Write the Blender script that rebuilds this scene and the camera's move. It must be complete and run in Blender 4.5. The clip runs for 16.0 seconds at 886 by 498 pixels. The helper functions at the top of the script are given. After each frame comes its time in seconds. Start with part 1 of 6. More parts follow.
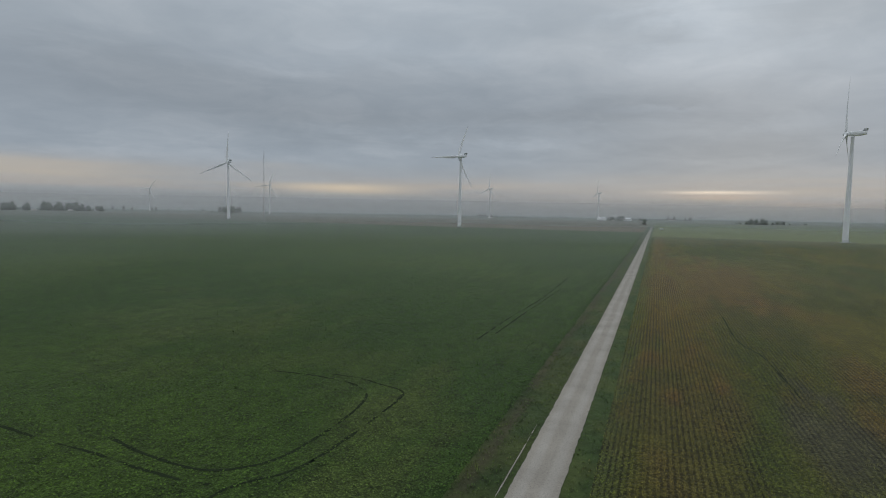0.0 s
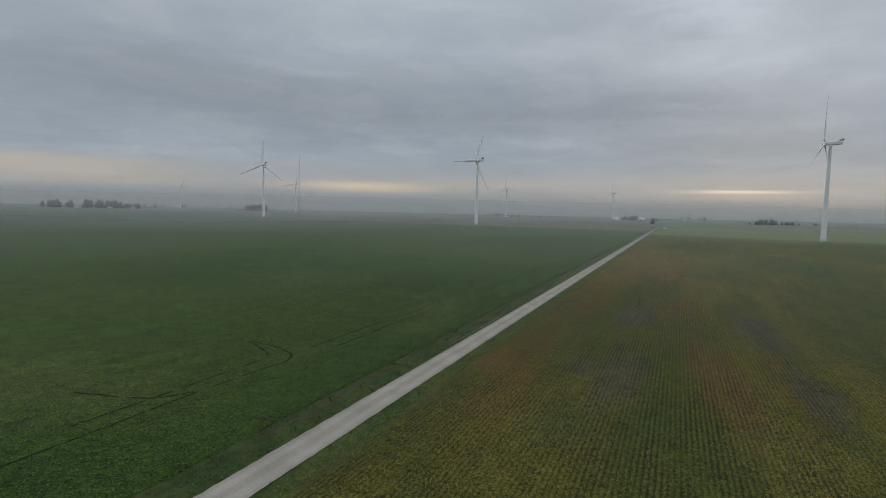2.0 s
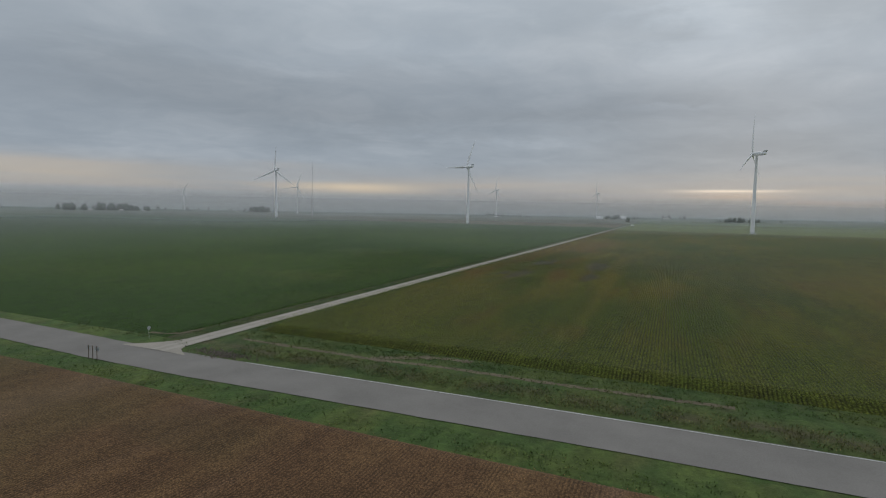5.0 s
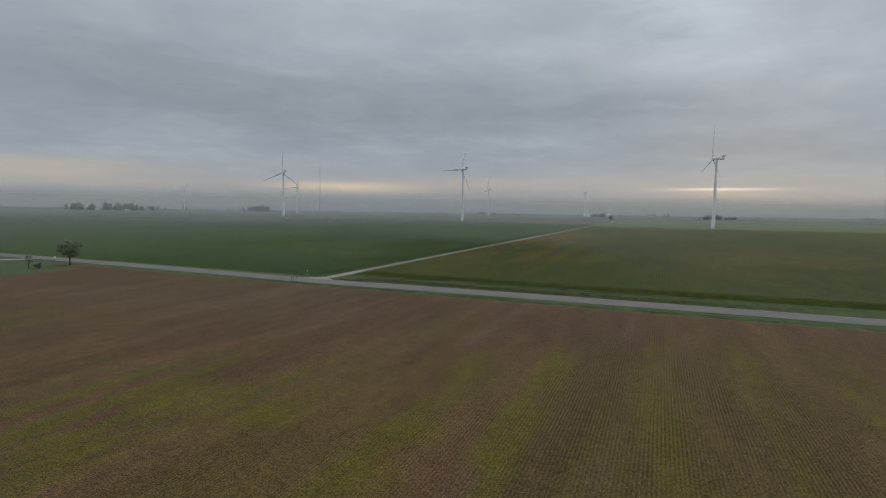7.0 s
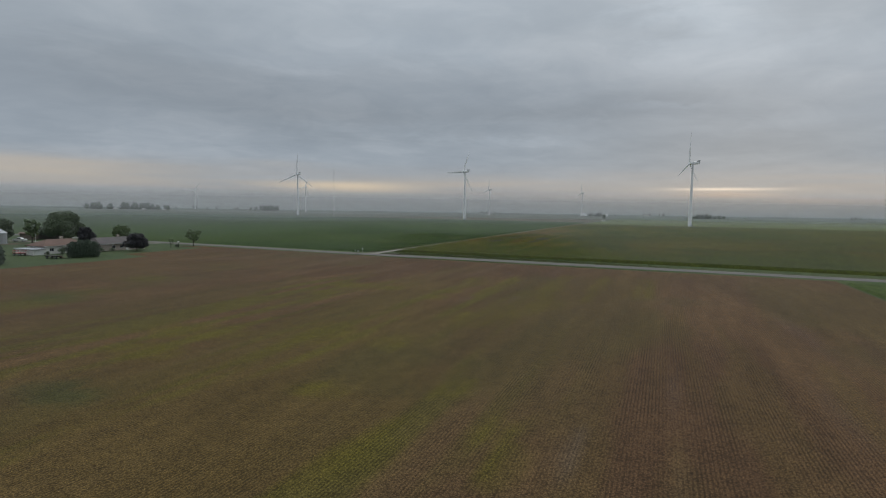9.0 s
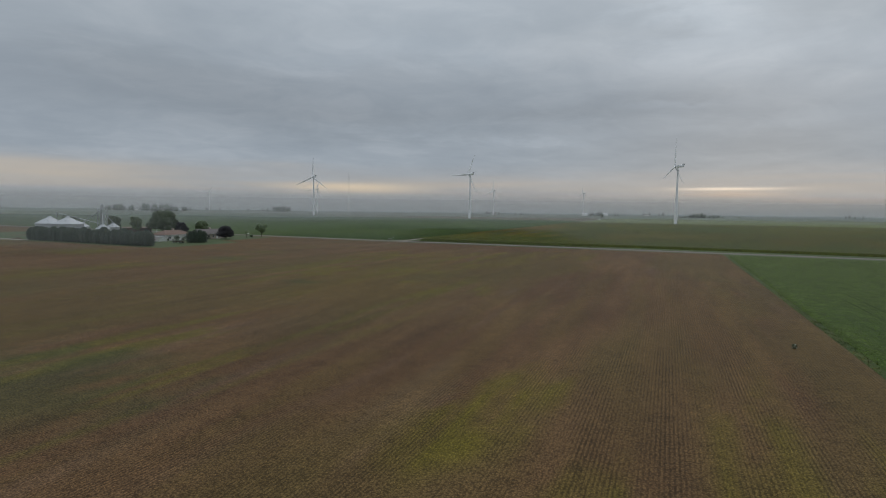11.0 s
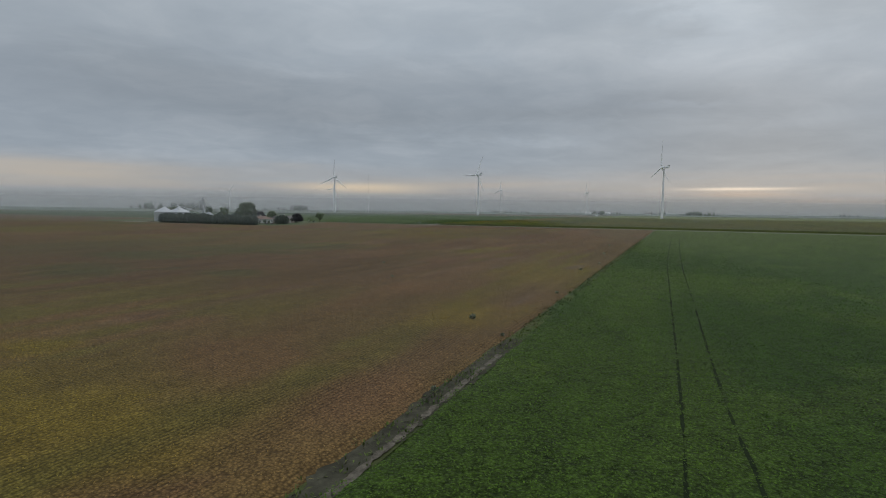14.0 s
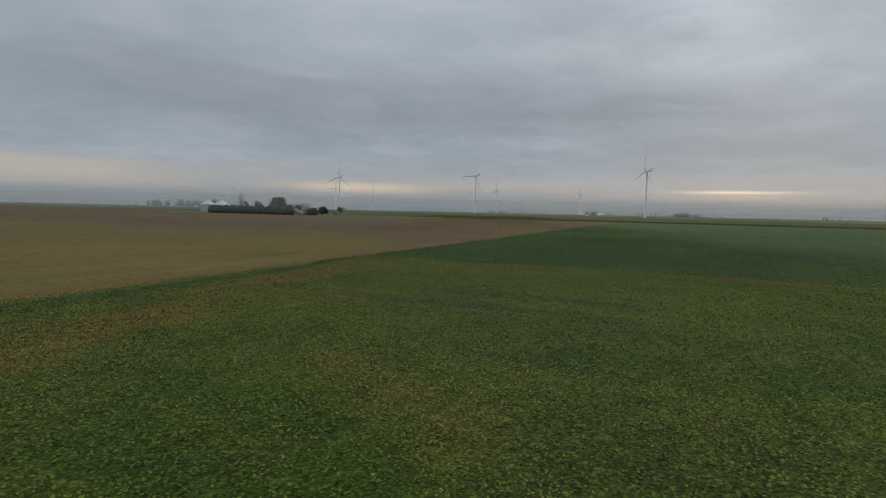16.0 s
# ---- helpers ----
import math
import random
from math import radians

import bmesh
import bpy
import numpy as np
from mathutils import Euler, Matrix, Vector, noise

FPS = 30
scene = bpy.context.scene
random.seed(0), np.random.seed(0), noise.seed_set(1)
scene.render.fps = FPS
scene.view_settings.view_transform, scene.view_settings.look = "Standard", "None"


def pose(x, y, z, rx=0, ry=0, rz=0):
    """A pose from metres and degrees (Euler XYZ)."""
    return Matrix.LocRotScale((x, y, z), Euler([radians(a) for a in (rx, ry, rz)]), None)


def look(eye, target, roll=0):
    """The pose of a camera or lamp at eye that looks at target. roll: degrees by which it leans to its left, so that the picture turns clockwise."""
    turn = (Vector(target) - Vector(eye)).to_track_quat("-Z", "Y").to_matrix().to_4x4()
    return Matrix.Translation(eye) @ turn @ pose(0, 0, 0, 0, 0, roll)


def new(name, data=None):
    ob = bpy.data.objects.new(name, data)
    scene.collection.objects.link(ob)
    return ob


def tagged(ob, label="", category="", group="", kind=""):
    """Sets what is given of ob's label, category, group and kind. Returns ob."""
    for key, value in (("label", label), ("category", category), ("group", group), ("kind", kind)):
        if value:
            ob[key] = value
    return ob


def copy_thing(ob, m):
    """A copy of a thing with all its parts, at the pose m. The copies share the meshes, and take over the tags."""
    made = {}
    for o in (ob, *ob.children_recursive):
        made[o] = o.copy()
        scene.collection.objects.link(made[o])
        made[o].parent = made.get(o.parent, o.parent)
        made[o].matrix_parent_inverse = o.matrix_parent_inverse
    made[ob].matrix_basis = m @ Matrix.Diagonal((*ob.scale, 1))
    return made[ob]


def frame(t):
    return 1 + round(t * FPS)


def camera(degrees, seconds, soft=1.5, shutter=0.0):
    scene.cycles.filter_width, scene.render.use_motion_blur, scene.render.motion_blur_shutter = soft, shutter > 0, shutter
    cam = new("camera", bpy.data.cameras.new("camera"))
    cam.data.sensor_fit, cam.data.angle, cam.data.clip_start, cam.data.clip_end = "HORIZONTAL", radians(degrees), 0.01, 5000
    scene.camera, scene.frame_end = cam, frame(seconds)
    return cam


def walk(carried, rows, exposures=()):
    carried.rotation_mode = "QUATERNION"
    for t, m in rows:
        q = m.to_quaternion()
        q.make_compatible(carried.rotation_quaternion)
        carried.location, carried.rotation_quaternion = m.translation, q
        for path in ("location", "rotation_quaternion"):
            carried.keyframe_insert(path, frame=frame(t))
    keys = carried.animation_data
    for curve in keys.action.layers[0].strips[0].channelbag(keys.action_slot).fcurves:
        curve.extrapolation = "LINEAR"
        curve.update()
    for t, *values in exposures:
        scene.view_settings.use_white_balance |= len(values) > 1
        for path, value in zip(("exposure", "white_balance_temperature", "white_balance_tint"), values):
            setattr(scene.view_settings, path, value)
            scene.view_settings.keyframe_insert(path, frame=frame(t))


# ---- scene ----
cam = camera(80.5, 16.0, 1.1)

PATH = [
    (0, 6.50, 87.26, 17.91, 22.22, -4.10, -1.06),
    (0.5, 10.25, 75.41, 18.25, 22.90, -4.18, -1.26),
    (1, 14.99, 62.94, 18.61, 23.44, -4.26, -1.29),
    (1.5, 20.54, 50.26, 18.86, 23.88, -4.26, -1.29),
    (2, 26.03, 37.35, 19.04, 24.14, -4.30, -1.33),
    (2.5, 31.62, 24.07, 19.16, 24.28, -4.31, -1.15),
    (3, 37.09, 10.64, 19.18, 24.41, -4.37, -1.05),
    (3.5, 41.13, -2.93, 19.33, 24.47, -4.30, -0.92),
    (4, 47.48, -16.68, 18.89, 24.22, -4.17, -1.01),
    (6.5, 74.58, -93.72, 18.48, 22.50, -4.33, -0.82),
    (7, 80.07, -110.59, 18.42, 22.51, -4.33, -0.83),
    (7.5, 85.70, -126.81, 18.19, 22.51, -4.37, -0.86),
    (8, 91.40, -143.37, 18.11, 22.53, -4.39, -0.87),
    (8.5, 97.19, -159.68, 17.94, 22.58, -4.39, -0.91),
    (9, 103.19, -175.84, 17.79, 22.67, -4.37, -0.88),
    (11.5, 131.49, -254.32, 15.84, 23.42, -4.23, -0.58),
    (12, 136.91, -269.52, 15.05, 23.65, -4.15, -0.47),
    (12.5, 142.32, -283.47, 14.09, 23.85, -4.20, -0.52),
    (13, 147.69, -297.65, 12.96, 24.00, -4.21, -0.60),
    (13.5, 153.71, -311.50, 11.71, 24.10, -4.21, -0.54),
    (14, 158.82, -326.27, 10.39, 24.13, -4.27, -0.67),
    (14.5, 163.82, -341.15, 8.99, 24.02, -4.29, -0.83),
    (15, 169.47, -356.38, 7.72, 24.04, -4.21, -0.86),
    (15.5, 175.47, -371.98, 6.65, 23.94, -4.16, -0.83),
    (16, 180.80, -389.05, 5.84, 23.77, -4.20, -1.27),
]
walk(cam, [(t, pose(x, y, z, 90 + p, r, w)) for t, x, y, z, w, p, r in PATH])


# ---- node helpers ----
class Nodes:
    """A short way to write node trees."""

    def __init__(self, tree):
        self.tree = tree

    def add(self, kind, values=None, **settings):
        n = self.tree.nodes.new(kind)
        for key, value in settings.items():
            setattr(n, key, value)
        for key, value in (values or {}).items():
            self.plug(n.inputs[key], value)
        return n

    def plug(self, socket, value):
        if isinstance(value, bpy.types.NodeSocket):
            self.tree.links.new(value, socket)
        else:
            socket.default_value = value

    def math(self, op, a, b=0.0, clamp=False):
        return self.add("ShaderNodeMath", {0: a, 1: b}, operation=op, use_clamp=clamp).outputs[0]

    def mix(self, fac, a, b, blend="MIX"):
        n = self.add("ShaderNodeMix", data_type="RGBA", blend_type=blend)
        self.plug(n.inputs[0], fac)
        for i, v in ((6, a), (7, b)):
            self.plug(n.inputs[i], (*v, 1) if isinstance(v, tuple) and len(v) == 3 else v)
        return n.outputs[2]

    def noise(self, vector, scale, detail=3.0, rough=0.55, distort=0.0):
        n = self.add("ShaderNodeTexNoise", {"Scale": scale, "Detail": detail, "Roughness": rough, "Distortion": distort})
        self.plug(n.inputs["Vector"], vector)
        return n.outputs[0]

    def span(self, value, a, b, c=0.0, d=1.0, smooth=False):
        n = self.add("ShaderNodeMapRange", {0: value, 1: a, 2: b, 3: c, 4: d},
                     interpolation_type="SMOOTHSTEP" if smooth else "LINEAR")
        return n.outputs[0]

    def ramp(self, fac, stops):
        n = self.add("ShaderNodeValToRGB", {0: fac})
        e = n.color_ramp.elements
        while len(e) < len(stops):
            e.new(0.5)
        for el, (p, c) in zip(e, stops):
            el.position, el.color = p, (*c, 1)
        return n.outputs[0]

    def combine(self, x, y, z=0.0):
        return self.add("ShaderNodeCombineXYZ", {0: x, 1: y, 2: z}).outputs[0]

    def scaled(self, vector, s):
        return self.add("ShaderNodeVectorMath", {0: vector, 1: s}, operation="MULTIPLY").outputs[0]


# ---- sky and light ----
world = bpy.data.worlds.new("overcast_dusk")
scene.world = world
world.use_nodes = True
W = Nodes(world.node_tree)
ray = W.add("ShaderNodeTexCoord").outputs["Generated"]
parts = W.add("ShaderNodeSeparateXYZ", {0: ray})
dx, dy, dz = parts.outputs
level = W.math("ADD", W.math("MAXIMUM", dz, 0.0), 0.16)
plane = W.combine(W.math("DIVIDE", dx, level), W.math("DIVIDE", dy, level))
azimuth = W.math("ARCTAN2", W.math("MULTIPLY", dx, -1.0), dy)
# cloud deck: broad masses, streaks drawn out sideways, fine mottling
across = W.add("ShaderNodeVectorRotate", {"Vector": plane, "Angle": radians(-38)}, rotation_type="Z_AXIS").outputs[0]
broad = W.noise(W.scaled(across, (0.40, 0.52, 1)), 1.0, 3, 0.5, 0.3)
streak = W.noise(W.scaled(across, (1.25, 1.55, 1)), 1.0, 6, 0.56, 0.7)
fine = W.noise(W.scaled(across, (3.4, 3.9, 1)), 1.0, 6, 0.6, 0.9)
cloud = W.math("ADD", W.math("ADD", W.math("MULTIPLY", broad, 0.42), W.math("MULTIPLY", streak, 0.36)),
               W.math("MULTIPLY", fine, 0.22))
deck = W.ramp(W.span(cloud, 0.24, 0.76), [(0, (0.255, 0.298, 0.345)), (0.5, (0.342, 0.385, 0.428)), (1, (0.47, 0.505, 0.54))])
# brightness of the deck with height
rise = W.ramp(W.math("MAXIMUM", dz, 0.0), [(0.0, (0.94, 0.94, 0.95)), (0.10, (0.90, 0.92, 0.95)), (0.19, (0.92, 0.94, 0.97)),
                                           (0.30, (1.02, 1.03, 1.04)), (0.42, (1.17, 1.17, 1.17)), (0.65, (1.95, 1.93, 1.9)), (1.0, (2.4, 2.38, 2.34))])
deck = W.mix(1.0, deck, rise, "MULTIPLY")
# the low afterglow between deck and mist
streaks = W.noise(W.combine(W.math("MULTIPLY", azimuth, 3.0), W.math("MULTIPLY", dz, 70.0)), 1.0, 5, 0.6, 0.6)
glow_band = W.math("MULTIPLY", W.span(dz, 0.012, 0.035, smooth=True), W.span(dz, 0.092, 0.035, smooth=True))
glow = W.math("MULTIPLY", glow_band, W.span(streaks, 0.30, 0.70, 0.25, 1.0))
# ragged edges for the cloud masses
drift = W.math("SUBTRACT", W.noise(W.combine(W.math("MULTIPLY", azimuth, 5.0), W.math("MULTIPLY", dz, 22.0), 3.0), 1.0, 6, 0.62, 0.4), 0.5)
warped_az = W.math("ADD", azimuth, W.math("MULTIPLY", drift, 0.36))
warped_dz = W.math("ADD", dz, W.math("MULTIPLY", drift, 0.075))


def lobe(az, el, waz, wel, ragged=False):
    a = W.math("POWER", W.math("DIVIDE", W.math("SUBTRACT", warped_az if ragged else azimuth, radians(az)), radians(waz)), 2.0)
    b = W.math("POWER", W.math("DIVIDE", W.math("SUBTRACT", warped_dz if ragged else dz, radians(el)), radians(wel)), 2.0)
    return W.math("EXPONENT", W.math("MULTIPLY", W.math("ADD", a, b), -1.0))


def gap(colour, az, el, waz, wel, strength, tint):
    shape = W.math("MULTIPLY", lobe(az, el, waz, wel), W.span(streaks, 0.34, 0.6, 0.6, 1.0))
    return W.mix(W.math("MULTIPLY", shape, strength), colour, tint)


# darker and lighter masses of the cloud deck: azimuth, height, their half widths, change of brightness
thick = 1.0
for az, el, waz, wel, change in ((44, 11.5, 20, 3.4, -0.17), (32, 9.1, 15, 1.9, -0.12), (9.7, 9.9, 12, 1.5, -0.15), (0, 11.7, 7, 1.2, -0.09),
                                 (-4, 6.1, 16, 2.0, -0.08), (56, 11.5, 9, 3.4, -0.05), (18, 12.5, 12, 2.0, -0.06), (-3.8, 18.0, 7, 4.6, 0.26),
                                 (-12.4, 13.8, 10, 3.0, 0.12), (28, 16.6, 14, 1.5, 0.10), (1.4, 10.6, 4, 0.45, 0.10), (15.5, 7.4, 8, 0.35, 0.08),
                                 (31, 21, 20, 2.4, 0.10), (-10.6, 8.3, 9, 0.8, 0.07), (40, 14.6, 10, 0.8, 0.06)):
    thick = W.math("ADD", W.math("MULTIPLY", lobe(az, el, waz, wel, True), change), thick)
sky = W.mix(1.0, deck, W.combine(W.math("MULTIPLY", thick, 1.04), W.math("MULTIPLY", thick, 1.035), W.math("MULTIPLY", thick, 1.035)), "MULTIPLY")
sky = W.mix(W.math("MULTIPLY", glow, 0.58), sky, (0.455, 0.395, 0.335))
for spot in ((33.0, 2.2, 7.0, 0.55, 1.0, (0.74, 0.61, 0.45)), (60, 3.0, 11, 1.0, 0.8, (0.53, 0.46, 0.375)), (40, 4.4, 4, 0.4, 0.3, (0.45, 0.42, 0.385)),
             (-5.3, 2.30, 4.0, 0.14, 1.0, (1.15, 1.0, 0.82)), (-5.3, 1.85, 4.2, 0.42, 0.75, (0.60, 0.48, 0.39)), (-11.5, 1.2, 3.0, 0.2, 0.7, (0.58, 0.45, 0.40)),
             (-16, 1.1, 5, 0.25, 0.6, (0.53, 0.42, 0.385)), (16.6, 2.8, 9, 0.5, 0.55, (0.50, 0.44, 0.385)), (13, 1.4, 12, 0.4, 0.4, (0.46, 0.39, 0.36))):
    sky = gap(sky, *spot)
# mist on the horizon
mist = W.span(dz, 0.034, 0.003, smooth=True)
sky = W.mix(W.math("MULTIPLY", mist, 0.90), sky, (0.272, 0.272, 0.268))
clear = W.add("ShaderNodeTexSky", sky_type="NISHITA", sun_disc=False, sun_elevation=radians(14), sun_rotation=radians(8))
clear_light = W.mix(1.0, clear.outputs[0], (0.05, 0.05, 0.05), "MULTIPLY")
sky = W.mix(0.04, sky, clear_light)
back = world.node_tree.nodes["Background"]
W.plug(back.inputs["Color"], sky)
back.inputs["Strength"].default_value = 1.0

sun = new("sun", bpy.data.lights.new("sun", "SUN"))
sun.data.energy, sun.data.angle, sun.data.color = 0.5, radians(60), (1.0, 0.95, 0.88)
sun.matrix_world = look((0, 0, 300), (60, -330, 0))


# ---- materials ----
def material(name, colour, rough=0.7, grain=0.0, grain_scale=4.0, stain=0.0, stain_scale=0.3, metal=0.0, bump=0.0,
             bump_scale=8.0, spec=0.5, sheen=0.0, pick=0.0):
    """A node material: colour with fine grain, broad stains, a change from piece to piece, and relief."""
    m = bpy.data.materials.new(name)
    m.use_nodes = True
    n = Nodes(m.node_tree)
    b = m.node_tree.nodes["Principled BSDF"]
    place = n.add("ShaderNodeNewGeometry").outputs["Position"]
    c = (*colour, 1)
    if grain:
        f = n.span(n.noise(place, grain_scale, 5, 0.65), 0.3, 0.7, 1 - grain, 1 + grain)
        c = n.mix(1.0, c, n.combine(f, f, f), "MULTIPLY")
    if stain:
        f = n.span(n.noise(place, stain_scale, 4, 0.6), 0.3, 0.7, 1 - stain, 1 + stain)
        c = n.mix(1.0, c, n.combine(f, f, f), "MULTIPLY")
    if pick:
        f = n.span(n.add("ShaderNodeNewGeometry").outputs["Random Per Island"], 0, 1, 1 - pick, 1 + pick)
        c = n.mix(1.0, c, n.combine(f, f, f), "MULTIPLY")
    n.plug(b.inputs["Base Color"], c)
    b.inputs["Roughness"].default_value, b.inputs["Metallic"].default_value = rough, metal
    b.inputs["Specular IOR Level"].default_value = spec
    b.inputs["Sheen Weight"].default_value, b.inputs["Sheen Roughness"].default_value = sheen, 0.5
    if bump:
        n.plug(b.inputs["Normal"], n.add("ShaderNodeBump", {"Height": n.noise(place, bump_scale, 5, 0.65), "Strength": bump,
                                                             "Distance": 0.5 / bump_scale}).outputs[0])
    return m


def pigment_material(name, pick=0.0, sheen=0.0, bump=0.0, rough=0.65, mottled=0.0, leafy=0.0, rows=None):
    """Crops and field canopies: the pigment stored on the mesh, varied from leaf to leaf, by mottling and by rows.
    leafy: leaves to the metre, rims darkened for shade; rows: pitch, place of one row, and how dark the ground between
    them is."""
    m = bpy.data.materials.new(name)
    m.use_nodes = True
    n = Nodes(m.node_tree)
    b = m.node_tree.nodes["Principled BSDF"]
    geo = n.add("ShaderNodeNewGeometry")
    place = geo.outputs["Position"]
    c = n.add("ShaderNodeVertexColor", layer_name="pigment").outputs[0]
    if pick:
        r = geo.outputs["Random Per Island"]
        f = n.span(r, 0, 1, 1 - pick, 1 + pick)
        c = n.mix(1.0, c, n.combine(f, f, n.math("MULTIPLY", f, 0.9)), "MULTIPLY")
    if mottled:
        fine_spots = n.noise(place, 1.6, 6, 0.75)
        drawn = n.noise(n.scaled(place, (0.5, 0.06, 1)), 1.0, 4, 0.6)
        f = n.math("MULTIPLY", n.span(fine_spots, 0.3, 0.7, 1 - mottled, 1 + mottled), n.span(drawn, 0.3, 0.7, 0.88, 1.12))
        tufted = n.noise(place, 0.45, 6, 0.8)
        f = n.math("MULTIPLY", f, n.span(tufted, 0.35, 0.65, 1 - 1.2 * mottled, 1 + 1.2 * mottled))
        height = fine_spots
        if leafy:
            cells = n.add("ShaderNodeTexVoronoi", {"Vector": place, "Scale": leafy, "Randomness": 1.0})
            # cells darken outwards: shade of the gaps between leaves, painted in
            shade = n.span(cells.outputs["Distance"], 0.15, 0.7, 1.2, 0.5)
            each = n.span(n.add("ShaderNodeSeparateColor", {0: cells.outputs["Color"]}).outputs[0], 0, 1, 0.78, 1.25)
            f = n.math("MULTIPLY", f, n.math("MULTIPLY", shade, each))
            height = n.math("ADD", n.math("MULTIPLY", cells.outputs["Distance"], -0.6), fine_spots)
        if rows:
            pitch, first, dark = rows
            x = n.add("ShaderNodeSeparateXYZ", {0: place}).outputs[0]
            sway = n.math("MULTIPLY", n.math("SUBTRACT", n.noise(place, 0.9, 3), 0.5), 0.3 * pitch)
            wave = n.math("COSINE", n.math("MULTIPLY", n.math("ADD", n.math("SUBTRACT", x, first), sway), 2 * math.pi / pitch))
            gap_filled = n.span(n.noise(n.scaled(place, (0.35, 0.05, 1)), 1.0, 3), 0.38, 0.62, dark, min(1.0, dark + 0.4))
            lane = n.add("ShaderNodeMapRange", {0: wave, 1: -0.7, 2: 0.35, 3: gap_filled, 4: 1.12}, interpolation_type="SMOOTHSTEP").outputs[0]
            f = n.math("MULTIPLY", f, lane)
            height = n.math("ADD", n.math("MULTIPLY", wave, 0.35 * (1 - dark)), height)
        c = n.mix(1.0, c, n.combine(f, f, f), "MULTIPLY")
        if bump:
            n.plug(b.inputs["Normal"], n.add("ShaderNodeBump", {"Height": height, "Strength": bump, "Distance": 0.3}).outputs[0])
    n.plug(b.inputs["Base Color"], c)
    b.inputs["Roughness"].default_value, b.inputs["Specular IOR Level"].default_value = rough, 0.12
    b.inputs["Sheen Weight"].default_value, b.inputs["Sheen Roughness"].default_value = sheen, 0.22
    b.inputs["Sheen Tint"].default_value = (0.97, 0.98, 0.92, 1)
    return m


LEAF = pigment_material("crop_leaves", 0.36, 0.015)
FIELD = pigment_material("grass_and_field", 0.0, 0.07, 0.35, 0.85, 0.24)
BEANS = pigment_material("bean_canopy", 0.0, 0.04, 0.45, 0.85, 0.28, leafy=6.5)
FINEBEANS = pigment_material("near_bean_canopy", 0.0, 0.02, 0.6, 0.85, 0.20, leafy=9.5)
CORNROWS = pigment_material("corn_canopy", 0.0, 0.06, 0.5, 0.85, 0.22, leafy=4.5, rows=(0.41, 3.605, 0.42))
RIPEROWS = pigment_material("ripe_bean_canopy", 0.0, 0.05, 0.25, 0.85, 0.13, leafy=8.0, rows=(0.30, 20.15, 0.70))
WHITE = material("turbine_white_paint", (0.80, 0.80, 0.80), 0.4, 0.04, 0.8, 0.07, 0.12)
GREY = material("turbine_grey_fittings", (0.46, 0.47, 0.48), 0.5, 0.1, 1.0)
CONCRETE = material("concrete", (0.42, 0.41, 0.38), 0.9, 0.15, 3.0, 0.15, 0.4, bump=0.3)
ASPHALT = material("weathered_chip_seal", (0.172, 0.160, 0.146), 0.9, 0.12, 9.0, 0.12, 0.15, bump=0.25, bump_scale=14, spec=0.1)
# rut soil with the shade between the plants painted into its colour
SHADEDRUT = material("shaded_rut_soil", (0.013, 0.021, 0.007), 0.95, 0.3, 2.0, bump=0.6, bump_scale=4, spec=0.1)
DARKEARTH = material("dark_damp_earth", (0.055, 0.052, 0.036), 0.95, 0.3, 2.2, 0.3, 0.5, bump=0.5, bump_scale=5, spec=0.1)
STUBBLE = material("pale_broken_stubble", (0.105, 0.092, 0.072), 0.95, 0.45, 5.0, 0.3, 1.5, bump=0.6, bump_scale=7, spec=0.1)
EDGEPAINT = material("worn_white_road_paint", (0.42, 0.42, 0.40), 0.8, 0.25, 1.5, 0.2, 0.3, spec=0.2)
DIRT = material("pale_dry_dirt", (0.125, 0.104, 0.072), 0.95, 0.25, 2.2, 0.2, 0.5, bump=0.5, bump_scale=5, spec=0.1)
STEEL = material("galvanised_steel", (0.42, 0.43, 0.44), 0.45, 0.08, 1.5, 0.1, 0.3, metal=0.35)
ROOFSTEEL = material("pale_steel_roof", (0.43, 0.44, 0.46), 0.45, 0.06, 1.5, 0.08, 0.4, metal=0.1)
SIDING = material("white_siding", (0.66, 0.65, 0.61), 0.7, 0.06, 2.0, 0.08, 0.5)
TANWALL = material("tan_brick_wall", (0.40, 0.34, 0.29), 0.85, 0.12, 6.0, 0.1, 0.5)
BROWNROOF = material("brown_shingles", (0.155, 0.098, 0.075), 0.9, 0.22, 5.0, 0.15, 0.4, bump=0.4)
GREYROOF = material("grey_brown_shingles", (0.115, 0.10, 0.095), 0.9, 0.22, 5.0, 0.15, 0.4, bump=0.4)
PANE = material("dark_window_glass", (0.02, 0.023, 0.027), 0.08)
TRIM = material("white_trim", (0.72, 0.72, 0.70), 0.6, 0.05, 3.0)
BARK = material("bark", (0.075, 0.058, 0.045), 0.95, 0.3, 5.0, bump=0.6)
RED = material("faded_red_paint", (0.36, 0.11, 0.10), 0.5, 0.15, 3.0)
RUBBER = material("tyre_rubber", (0.02, 0.02, 0.02), 0.85, 0.1, 6.0)
WOOD = material("weathered_wood", (0.13, 0.10, 0.075), 0.9, 0.3, 5.0)
DARKWOOD = material("dark_weathered_wood", (0.045, 0.038, 0.034), 0.9, 0.3, 5.0)
STONE = material("rubble_stone", (0.095, 0.078, 0.062), 0.95, 0.2, 6.0, pick=0.4)
RUST = material("rust_brown_steel", (0.20, 0.10, 0.07), 0.8, 0.25, 3.0)


def foliage_material(name, colour, pick=0.35, sheen=0.45):
    return material(name, colour, 0.6, 0.15, 0.9, 0.15, 0.12, spec=0.3, sheen=sheen, pick=pick)


